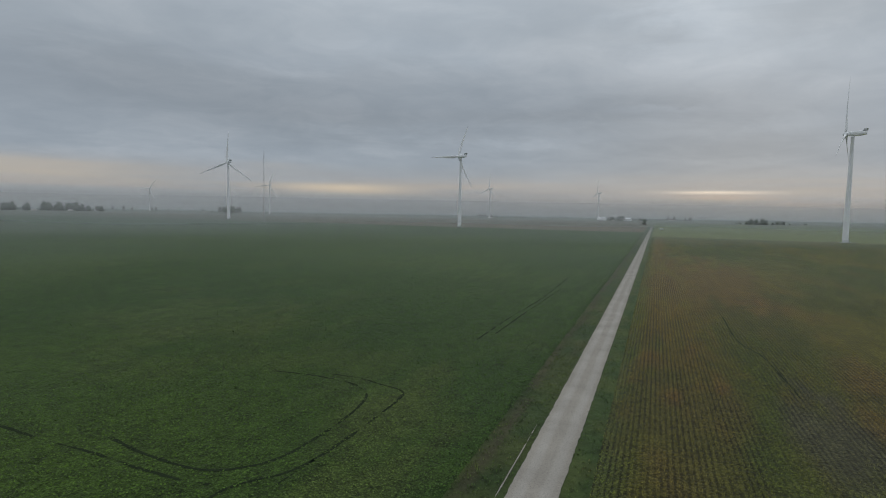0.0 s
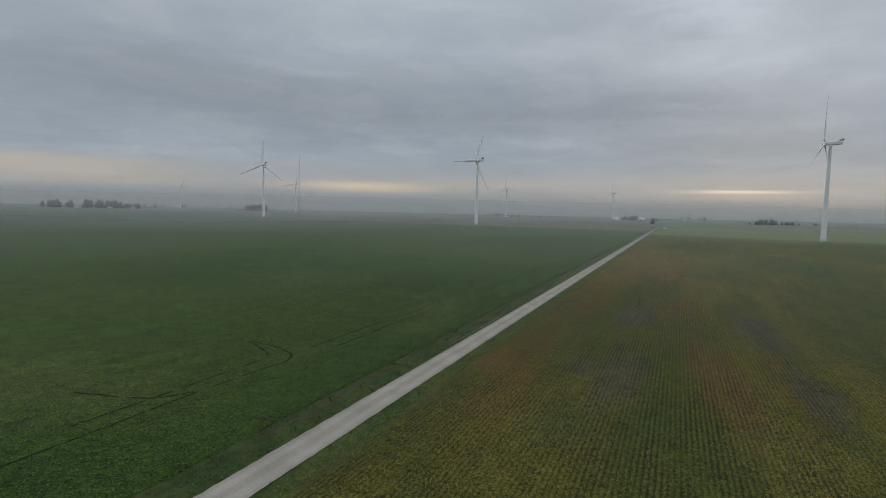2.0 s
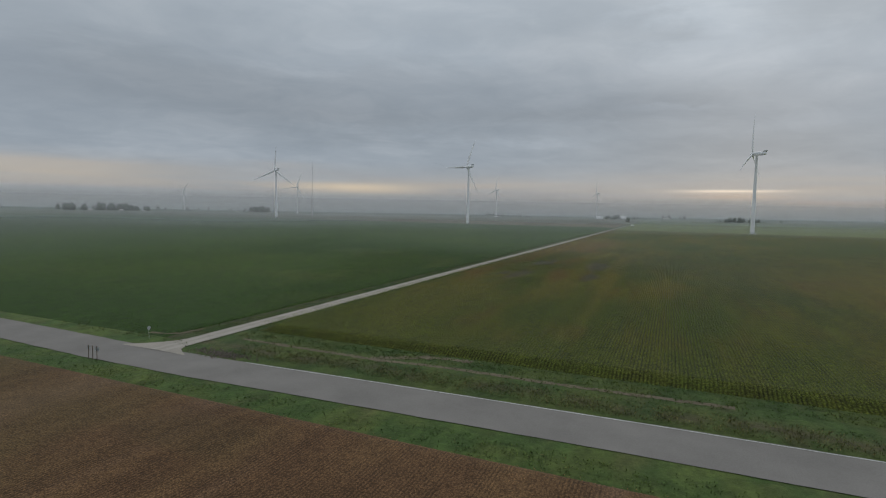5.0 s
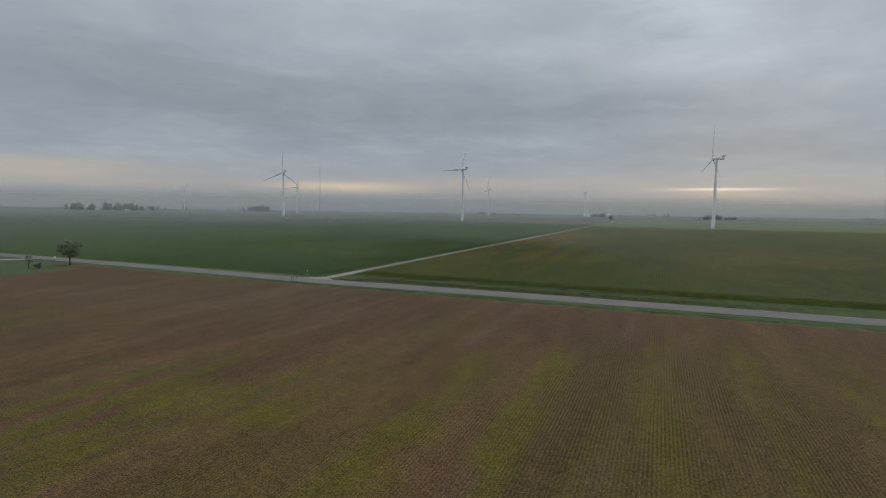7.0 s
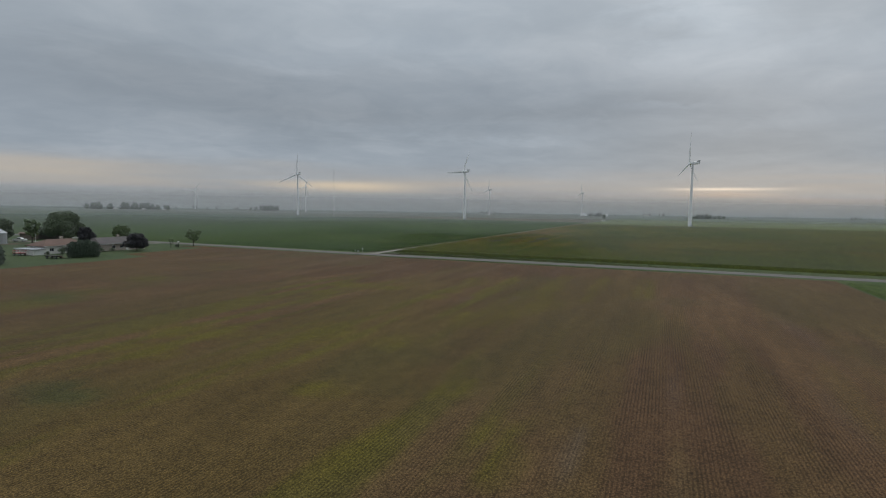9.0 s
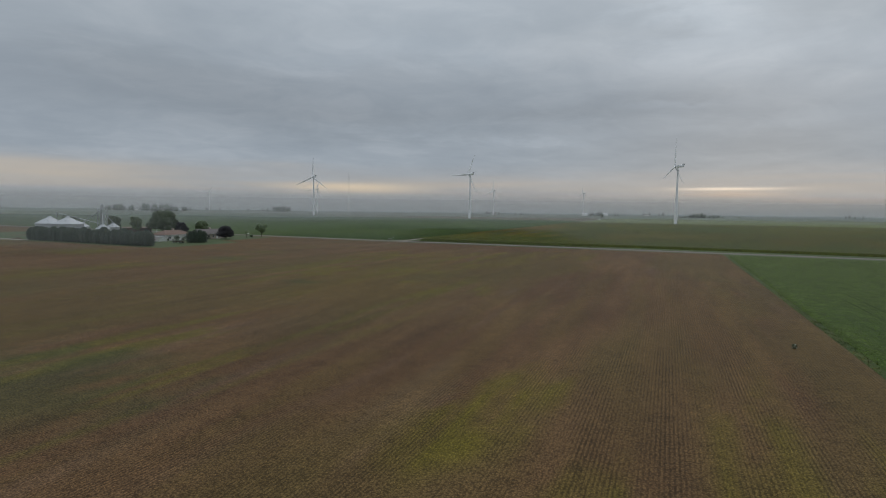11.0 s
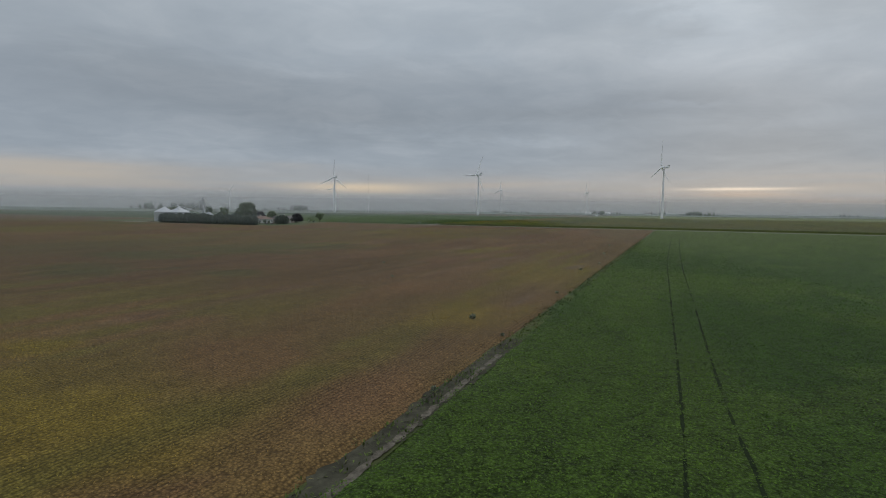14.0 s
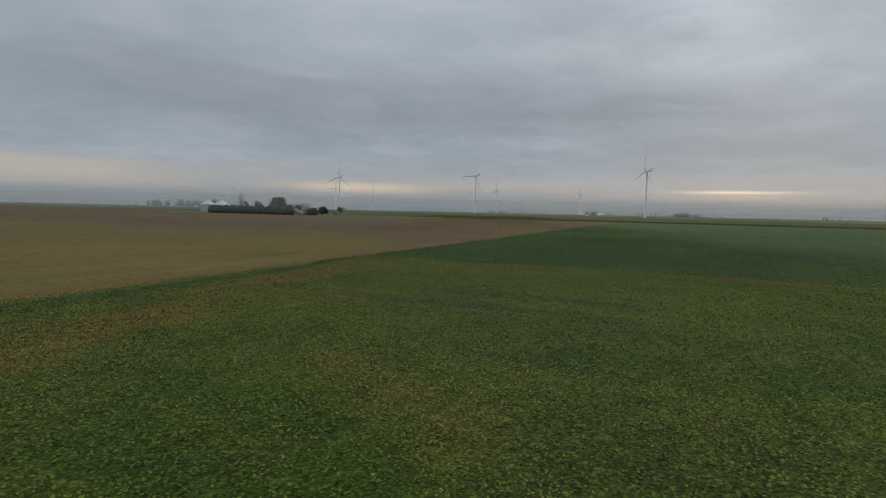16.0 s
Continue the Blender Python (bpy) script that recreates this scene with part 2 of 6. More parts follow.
OAK = foliage_material("broad_leaves", (0.068, 0.096, 0.042))
LIGHTLEAF = foliage_material("light_green_leaves", (0.085, 0.125, 0.04))
PURPLE = foliage_material("dark_plum_leaves", (0.030, 0.028, 0.032), sheen=0.15)
CONIFER = foliage_material("evergreen_sprays", (0.036, 0.056, 0.032), sheen=0.2)
FARLEAF = foliage_material("distant_leaves", (0.055, 0.08, 0.04))


def gravel_material():
    m = material("pale_limestone_gravel", (0.40, 0.375, 0.34), 0.95, spec=0.1)
    n = Nodes(m.node_tree)
    b = m.node_tree.nodes["Principled BSDF"]
    place = n.add("ShaderNodeNewGeometry").outputs["Position"]
    x = n.add("ShaderNodeSeparateXYZ", {0: place}).outputs[0]
    wander = n.math("MULTIPLY", n.math("SUBTRACT", n.noise(place, 0.08, 2), 0.5), 0.7)
    side = n.math("ABSOLUTE", n.math("ADD", x, wander))
    wheel = n.math("MULTIPLY", n.span(side, 0.25, 0.6, smooth=True), n.span(side, 1.35, 0.95, smooth=True))
    c = n.mix(n.math("MULTIPLY", wheel, 0.55), (0.275, 0.248, 0.212), (0.345, 0.318, 0.282))
    f = n.math("MULTIPLY", n.span(n.noise(place, 7.0, 6, 0.75), 0.3, 0.7, 0.78, 1.2), n.span(n.noise(place, 0.25, 4), 0.3, 0.7, 0.86, 1.12))
    c = n.mix(1.0, c, n.combine(f, f, f), "MULTIPLY")
    dust = n.span(n.noise(place, 1.2, 4, 0.7), 0.62, 0.75)
    edge = n.math("MULTIPLY", n.span(side, 1.35, 1.8), dust)
    n.plug(b.inputs["Base Color"], n.mix(edge, c, (0.12, 0.12, 0.07)))
    n.plug(b.inputs["Normal"], n.add("ShaderNodeBump", {"Height": n.noise(place, 9.0, 5, 0.7), "Strength": 0.5, "Distance": 0.05}).outputs[0])
    return m


GRAVEL = gravel_material()


def mist_material(name, colour, cover):
    """Thin mist: mostly clear, scattering skylight. cover: makes its density from the nodes, the place, and its height."""
    m = bpy.data.materials.new(name)
    m.use_nodes = True
    n = Nodes(m.node_tree)
    n.tree.nodes.remove(m.node_tree.nodes["Principled BSDF"])
    place = n.add("ShaderNodeNewGeometry").outputs["Position"]
    x, y, z = n.add("ShaderNodeSeparateXYZ", {0: place}).outputs
    a = cover(n, place, x, y, z)
    body = n.add("ShaderNodeMixShader", {0: 0.5, 1: n.add("ShaderNodeBsdfDiffuse", {0: (*colour, 1)}).outputs[0],
                                         2: n.add("ShaderNodeBsdfTranslucent", {0: (*colour, 1)}).outputs[0]}).outputs[0]
    out = n.add("ShaderNodeMixShader", {0: a, 1: n.add("ShaderNodeBsdfTransparent").outputs[0], 2: body}).outputs[0]
    n.plug(m.node_tree.nodes["Material Output"].inputs[0], out)
    return m


def bank_cover(foot, full, top, dense):
    """Density of an upright bank: growing from foot to full, thinning out again towards the top."""
    def cover(n, place, x, y, z):
        thick = n.math("MULTIPLY", n.span(z, foot, full, smooth=True), n.span(z, top, full + 0.05 * top, smooth=True))
        return n.math("MULTIPLY", thick, dense, clamp=True)
    return cover


def layer_cover(n, place, x, y, z):
    away = n.math("ADD", n.math("MULTIPLY", x, -0.382), n.math("MULTIPLY", y, 0.924))
    side = n.math("ADD", n.math("MULTIPLY", x, 0.924), n.math("MULTIPLY", y, 0.382))
    away = n.math("ADD", away, n.span(side, -30.0, -220.0, 0.0, 230.0))
    drift = n.span(n.noise(n.scaled(place, (0.003, 0.006, 0.0)), 1.0, 3), 0.3, 0.7, -70.0, 70.0)
    grown_thick = n.add("ShaderNodeValToRGB", {0: n.span(n.math("ADD", away, drift), 60.0, 1500.0)})
    ramp = grown_thick.color_ramp
    for p, v in ((0.0, 0.0), (0.10, 0.05), (0.20, 0.12), (0.34, 0.26), (0.52, 0.42), (1.0, 0.62)):
        e = ramp.elements[0] if p == 0.0 else ramp.elements[-1] if p == 1.0 else ramp.elements.new(p)
        e.position, e.color = p, (v, v, v, 1)
    return grown_thick.outputs[0]


LOWBANK = mist_material("ground_mist", (0.54, 0.57, 0.55), bank_cover(0.3, 6.0, 12.5, 0.09))
MIST = mist_material("thin_mist", (0.58, 0.60, 0.60), bank_cover(0.0, 13.0, 70.0, 0.30))
HIGHMIST = mist_material("tall_thin_mist", (0.58, 0.59, 0.59), bank_cover(0.0, 13.0, 150.0, 0.28))
FARMIST = mist_material("horizon_mist", (0.56, 0.58, 0.60), bank_cover(-8.0, 0.0, 120.0, 0.80))


def farm_cover(n, place, x, y, z):
    side = n.math("ADD", n.math("MULTIPLY", x, 0.924), n.math("MULTIPLY", y, 0.382))
    thick = n.math("MULTIPLY", n.span(z, 0.6, 5.0, smooth=True), n.span(z, 26.0, 10.0, smooth=True))
    ends = n.math("MULTIPLY", n.span(side, -56.0, -86.0, smooth=True), n.span(side, -330.0, -230.0, smooth=True))
    return n.math("MULTIPLY", n.math("MULTIPLY", thick, ends), 0.13, clamp=True)


FARMMIST = mist_material("farm_mist", (0.56, 0.60, 0.60), farm_cover)
LOWMIST = mist_material("lying_mist", (0.47, 0.525, 0.51), layer_cover)


# ---- mesh helpers ----
def mesh_object(name, bm, mat, smooth=False):
    me = bpy.data.meshes.new(name)
    bm.to_mesh(me)
    bm.free()
    if mat:
        me.materials.append(mat)
    if smooth:
        me.polygons.foreach_set("use_smooth", [True] * len(me.polygons))
    return new(name, me)


def part(name, bm, mat, parent, label="", smooth=False):
    ob = mesh_object(name, bm, mat, smooth)
    ob.parent = parent
    if label:
        tagged(ob, label)
    return ob


def base(name, m, label, category, group="", kind=""):
    ob = new(name)
    ob.empty_display_size = 0.5
    ob.matrix_world = m
    return tagged(ob, label, category, group, kind)


def box(bm, x0, x1, y0, y1, z0, z1, bevel=0.0):
    m = Matrix.LocRotScale(((x0 + x1) / 2, (y0 + y1) / 2, (z0 + z1) / 2), None, (x1 - x0, y1 - y0, z1 - z0))
    made = bmesh.ops.create_cube(bm, size=1, matrix=m)["verts"]
    if bevel:
        edges = {e for v in made for e in v.link_edges}
        bmesh.ops.bevel(bm, geom=list(edges), offset=bevel, segments=2, affect="EDGES", profile=0.6)
    return bm


def tube(bm, a, b, r1, r2=None, sides=8):
    a, b = Vector(a), Vector(b)
    m = Matrix.Translation((a + b) / 2) @ (b - a).to_track_quat("Z", "Y").to_matrix().to_4x4()
    bmesh.ops.create_cone(bm, segments=sides, radius1=r1, radius2=r1 if r2 is None else r2, depth=(b - a).length, cap_ends=True, matrix=m)
    return bm


def rings(bm, sections):
    """Skin closed rings of equal count, with both ends capped."""
    loops = [[bm.verts.new(p) for p in ring] for ring in sections]
    n = len(loops[0])
    for lo, hi in zip(loops, loops[1:]):
        for i in range(n):
            bm.faces.new((lo[i], lo[(i + 1) % n], hi[(i + 1) % n], hi[i]))
    bm.faces.new(loops[0][::-1])
    bm.faces.new(loops[-1])
    return bm


def hashed(ix, iy, seed):
    h = np.sin(ix * 127.1 + iy * 311.7 + seed * 74.7) * 43758.5453
    return h - np.floor(h)


def value_noise(x, y, seed=0):
    ix, iy = np.floor(x), np.floor(y)
    fx, fy = x - ix, y - iy
    fx, fy = fx * fx * (3 - 2 * fx), fy * fy * (3 - 2 * fy)
    a, b = hashed(ix, iy, seed), hashed(ix + 1, iy, seed)
    c, d = hashed(ix, iy + 1, seed), hashed(ix + 1, iy + 1, seed)
    return (a * (1 - fx) + b * fx) * (1 - fy) + (c * (1 - fx) + d * fx) * fy


def cloudy(x, y, sx, sy, seed=0, octaves=3):
    """Fractal noise about 0.5, with its own grain length along x and y."""
    total, amp, norm = 0.0, 1.0, 0.0
    for k in range(octaves):
        total = total + amp * value_noise(x / sx * 2 ** k, y / sy * 2 ** k, seed + k * 13)
        norm += amp
        amp *= 0.55
    return total / norm


def ease(v, a, b):
    t = np.clip((v - a) / (b - a), 0, 1)
    return t * t * (3 - 2 * t)


def blend(a, b, f):
    f = np.asarray(f)[..., None]
    return np.asarray(a) * (1 - f) + np.asarray(b) * f


def quads(name, verts, pigment, mat, grid=None):
    """A mesh of loose quads (four vertices each), or of a grid of quads, with pigment on its vertices."""
    me = bpy.data.meshes.new(name)
    n = len(verts)
    if grid is None:
        index = np.arange(n, dtype=np.int32)
    else:
        ny, nx = grid
        i = (np.arange(ny - 1)[:, None] * nx + np.arange(nx - 1)[None, :]).ravel()
        index = np.stack((i, i + 1, i + nx + 1, i + nx), 1).ravel().astype(np.int32)
    count = len(index) // 4
    me.vertices.add(n)
    me.vertices.foreach_set("co", np.ascontiguousarray(verts, dtype=np.float32).ravel())
    me.loops.add(len(index))
    me.loops.foreach_set("vertex_index", index)
    me.polygons.add(count)
    me.polygons.foreach_set("loop_start", np.arange(0, 4 * count, 4, dtype=np.int32))
    if pigment is not None:
        rgba = np.ones((n, 4), np.float32)
        rgba[:, :3] = pigment
        me.attributes.new("pigment", "FLOAT_COLOR", "POINT").data.foreach_set("color", rgba.ravel())
    me.update(calc_edges=True)
    me.materials.append(mat)
    return new(name, me)


# ---- the fields: what grows where ----
def along_path(x, y):
    """How far a place lies aside from the line over which the camera flies."""
    return np.abs((x + 8) * 0.9397 + (y - 125) * 0.3420 - 6.0)


def grown(x, y):
    """1 where single plants are built, falling to 0 where the canopy takes over."""
    return (1 - ease(along_path(x, y), 26, 72)) * (1 - ease(y, 130, 225))


def spots(x, y, places, seed, grow=1.0):
    """Patches with ragged outlines, drawn out along the rows: places of x, y and the half widths."""
    ragged = (cloudy(x, y, 2.2, 7, seed) - 0.5) * 1.6
    wavy = (cloudy(x, y, 5, 14, seed + 5) - 0.5) * 1.4
    total = np.zeros_like(x)
    for cx, cy, rx, ry in places:
        d = np.hypot((x - cx) / (rx * grow) + 0.6 * wavy, (y - cy) / (ry * 1.25 * grow) + ragged) + 0.5 * ragged
        total = np.maximum(total, 1 - ease(d, 0.5, 1.45))
    return total


BARE = ((20.7, 97, 2.6, 7.5), (16.3, 99.8, 1.6, 3.2), (19.4, 135.4, 2.1, 7.9), (38.9, 133.3, 3.8, 12.3), (40.1, 102.8, 2.5, 7.8),
        (21.5, 135.8, 2.7, 5.5))
CORN_DARK = ((17.9, 82.8, 3.1, 5.9), (24.7, 85.7, 2.7, 5.5), (52.8, 143.6, 8.3, 33.5), (42.5, 215.7, 7.9, 20.4), (53.3, 55.3, 4.5, 13.1),
             (78.5, 131.3, 12, 48.5), (40.8, 371.2, 17.4, 78.1), (22.5, 174.3, 6.2, 21.7), (37.4, 44.4, 3.6, 9.4), (36.1, 389.3, 19.4, 47.8),
             (34.7, 211.8, 6, 10.2), (18.1, 154.7, 2.4, 6.5), (66.2, 62.1, 4.8, 19.9), (72.2, 263.8, 17.4, 42.7), (76.1, 161.6, 30.3, 44),
             (16.4, 122.2, 13.5, 21), (155.9, 305.7, 57, 75.8))
CORN_YELLOW = ((45.3, 180.2, 3.8, 15), (44.8, 134.5, 2.9, 10.8), (45.6, 113.5, 2.6, 7.3), (45.3, 101.8, 1.8, 6.2), (15.7, 77.8, 2, 5.4),
               (11.3, 85.7, 1.5, 3.8), (44.8, 164.1, 2.6, 60.2), (46.3, 83.1, 1.4, 23.6), (47, 49.4, 1.2, 10.2), (59.9, 87.8, 4.6, 10.6),
               (16.4, 86.1, 6.2, 17.2), (17.7, 36.6, 5, 8.3), (21.1, 22.3, 3.7, 4.7), (35.6, 77, 4.4, 16.1), (38.2, 298.2, 11.4, 22.6),
               (32.6, 176.6, 5.1, 17.6), (21.6, 245.9, 23.3, 47.5), (108.5, 128.9, 34.6, 25.4), (17.4, 49.2, 9.8, 13.9))
CORN_RUST = ((7.7, 96.8, 3.1, 4.1), (0.4, 83.7, 3.1, 3.9), (31.8, 98.4, 2.4, 10.4), (29.4, 114.6, 2.1, 15.4), (21.9, 234.5, 11.5, 53.3),
             (46.7, 30.3, 2.2, 3.8), (39.1, 24.6, 1.7, 3.2), (30.5, 36.2, 2.8, 7.5), (27, 148.5, 3, 10.4), (6.8, 139.7, 5.9, 10.2),
             (8.6, 124.6, 1.8, 3.9), (13.6, 139.3, 1.4, 6.4), (24.5, 140.8, 1.4, 4.7), (9.8, 108.6, 1.8, 6.6))
BEAN_YELLOW_NORTH = ((80.3, -43.1, 2.2, 9.2), (81.4, -58.6, 2.2, 7.1), (82.4, -69.1, 1.8, 5.5), (89.9, -38.5, 1.9, 4.5), (90.4, -56, 1.5, 8.1),
                     (90, -67.6, 1.3, 4.9), (100.5, -34.8, 2.2, 4.7), (101, -44.5, 2, 4.4), (69.5, -53, 2, 7.3), (69.5, -66.9, 2.2, 4.9),
                     (69.2, -74.1, 1.6, 2.6), (61, -52.2, 2.2, 5.6), (62.1, -80.9, 3.1, 2.3), (61.6, -73.1, 2.9, 2.5), (39.6, -74.7, 5.3, 3.1),
                     (40, -86.3, 3.6, 2.1), (48.7, -75.1, 3.5, 2))
BEAN_YELLOW_MIDDLE = ((44.2, -122.6, 7.5, 3.8), (46.4, -132.9, 5.3, 2.6), (59.8, -116.7, 4.1, 4.4), (71.1, -116.3, 3.3, 3.1), (77.3, -95, 4.6, 7),
                      (84.1, -144.6, 2.4, 3.8), (85.2, -129.8, 2, 2.3), (91.4, -137, 2, 3.2), (100.2, -49.8, 2.6, 11.2), (83.5, -80.4, 2.9, 7),
                      (73.5, -135.4, 2.9, 1.5), (93.7, -142.9, 1.7, 2.6))
BEAN_YELLOW_SOUTH = ((112, -203.5, 4.2, 5.6), (123, -210.5, 2.6, 5.9), (130.8, -209.6, 1.3, 10.7), (131.6, -227, 1.5, 6.2),
                     (131.7, -237.9, 1.4, 4.3), (134.1, -210.7, 1.2, 18.8), (136.4, -232, 1.4, 9.6), (139.2, -212.9, 1.3, 13.8),
                     (139.5, -230.6, 1, 6.4), (121.9, -225.1, 1.6, 3.2), (144.9, -234.2, 1, 4.1), (131.2, -243.1, 1.1, 1.7), (114.5, -193, 3.5, 4.6),
                     (136.6, -265.5, 1.7, 3.9), (137.5, -255, 2.1, 8.5), (137.7, -275.1, 1.8, 1.8), (145.5, -247.1, 0.8, 11))
BEAN_GREEN = ((77.4, -212.7, 8, 4.2), (76.9, -232.6, 7.2, 3.5), (51.5, -224, 5.1, 2.6), (-1.3, -114.8, 8.1, 4.5), (51.7, -145.6, 5.1, 2.4),
              (68.8, -214.5, 18, 10.4), (58.1, -253.2, 12.5, 6.9), (58.5, -231.6, 13.2, 8.6), (74.7, -275, 10.8, 6.2), (96.6, -266.6, 5.6, 2.8))
BEAN_GOLD = ((132.6, -310.5, 2.9, 1.4), (140.9, -311.6, 1, 0.8), (140.2, -278, 3, 4.5), (138.1, -242.2, 4.5, 7.9), (135.8, -322.7, 4.8, 2.5),
             (126.2, -314, 5.6, 2.9), (141, -328.9, 1.6, 0.8), (133.8, -332.7, 5, 2.7), (125, -321.3, 6.7, 3.9), (141.6, -354.8, 5.8, 4.1),
             (116.9, -349.4, 6.9, 5.8), (116.9, -304.5, 2.1, 1.1))
BEAN_RED = ((132, -298.6, 6.3, 4.6), (143.7, -302.9, 2.2, 2.9), (127.8, -266, 4.4, 4.3), (145.8, -334, 3.4, 1.8), (144, -315.9, 3.6, 1.9),
            (115.2, -230, 4, 4.1))
BEAN_PALE = ((142, -229.4, 1, 4.4), (125.7, -219.3, 1.5, 3.9), (129.8, -217.4, 0.9, 5), (77, -75.1, 0.8, 3.1), (97.7, -137.4, 0.8, 3.9),
             (142.9, -267.5, 0.8, 3.2), (129.4, -235.3, 1.4, 4.7))
TURNING_GOLD = ((157.2, -374.5, 2.7, 1.5), (158.9, -370.6, 2.3, 1.3), (161.3, -378.7, 1.1, 0.8), (154.1, -336.9, 1.4, 0.8), (166.7, -335.6, 2.2, 0.8),
                (171.6, -336.0, 2.4, 0.8), (161.8, -364, 2.2, 1.6), (165.1, -341, 5, 1.6), (186, -337, 7, 1.6), (176.3, -377.3, 0.9, 1.2), (170.3, -373.9, 1.6, 0.9),
                (173.7, -376, 1.2, 0.7), (154.6, -344.8, 2.5, 1.6), (152.3, -346.9, 1.7, 0.9), (164, -343.9, 0.9, 0.8), (152.5, -358, 2.2, 7))
TURNING_DARK = ((168.5, -381.5, 2.5, 1.6), (176.1, -363, 4, 2.3), (179.3, -369.1, 2.8, 1.6), (171.8, -382, 1.5, 0.8), (180, -376.8, 2.4, 1.8), (168.2, -340, 2.3, 1),
                (184.9, -371.2, 0.9, 1.7), (166.3, -342.8, 1.1, 0.9), (165.5, -377.9, 1.9, 1), (174, -355.9, 6, 0.7))
SOY_YELLOW = ((-10, 116, 3.5, 9), (-14, 128, 4, 8), (-30, 70, 14, 8), (-60, 150, 20, 10))


def west_soy(x, y):
    tone = cloudy(x, y, 60, 90, 3)
    c = blend((0.038, 0.077, 0.011), (0.057, 0.098, 0.013), ease(tone, 0.3, 0.7))
    c = blend(c, (0.082, 0.11, 0.024), 0.65 * spots(x, y, SOY_YELLOW, 2) + 0.35 * ease(cloudy(x, y, 9, 14, 8), 0.58, 0.8))
    c = blend(c, (0.040, 0.084, 0.022), 0.3 * ease(cloudy(x, y, 30, 50, 17), 0.5, 0.8))
    # greyer and paler with distance: haze painted into the pigment
    c = blend(c, (0.072, 0.086, 0.040), 0.7 * ease(-x, 230, 420))
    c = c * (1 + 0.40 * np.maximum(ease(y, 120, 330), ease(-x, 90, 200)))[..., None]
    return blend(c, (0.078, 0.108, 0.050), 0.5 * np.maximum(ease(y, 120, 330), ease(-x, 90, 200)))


def corn(x, y):
    tone = cloudy(x, y, 7, 40, 21)
    c = blend((0.078, 0.086, 0.010), (0.108, 0.100, 0.012), ease(tone, 0.32, 0.68))
    c = blend(c, (0.138, 0.084, 0.018), 0.45 * ease(cloudy(x, y, 1.6, 16, 23), 0.52, 0.75))
    c = blend(c, (0.062, 0.086, 0.014), 0.5 * ease(cloudy(x, y, 11, 26, 27), 0.52, 0.72))
    c = blend(c, (0.146, 0.120, 0.022), 0.7 * spots(x, y, CORN_YELLOW, 4, 1.1))
    c = blend(c, (0.160, 0.084, 0.030), 0.5 * spots(x, y, CORN_RUST, 6) + 0.22 * ease(cloudy(x, y, 5, 12, 25), 0.66, 0.82))
    c = blend(c, (0.140, 0.078, 0.018), 0.5 * ease(x, 4.6, 6.5) * (1 - ease(x, 11, 15)) * ease(cloudy(x, y, 2.5, 22, 24), 0.3, 0.6) * ease(y, 60, 95))
    c = blend(c, (0.052, 0.076, 0.014), 0.5 * spots(x, y, CORN_DARK, 7))
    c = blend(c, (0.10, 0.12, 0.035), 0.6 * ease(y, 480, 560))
    c = blend(c, (0.088, 0.104, 0.018), 0.5 * (1 - ease(y, 17, 34)))
    c = blend(c, (0.076, 0.108, 0.030), 0.5 * (1 - ease(x, 4.0, 5.6)) * ease(cloudy(x, y, 1.5, 3, 29), 0.3, 0.6))
    c = blend(c, (0.068, 0.092, 0.012), 0.5 * (1 - ease(y, 45, 80)))
    # pigment brightened up the field to stand in for distance haze
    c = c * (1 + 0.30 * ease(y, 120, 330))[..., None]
    return blend(c, (0.078, 0.068, 0.040), 0.7 * spots(x, y, BARE, 9))


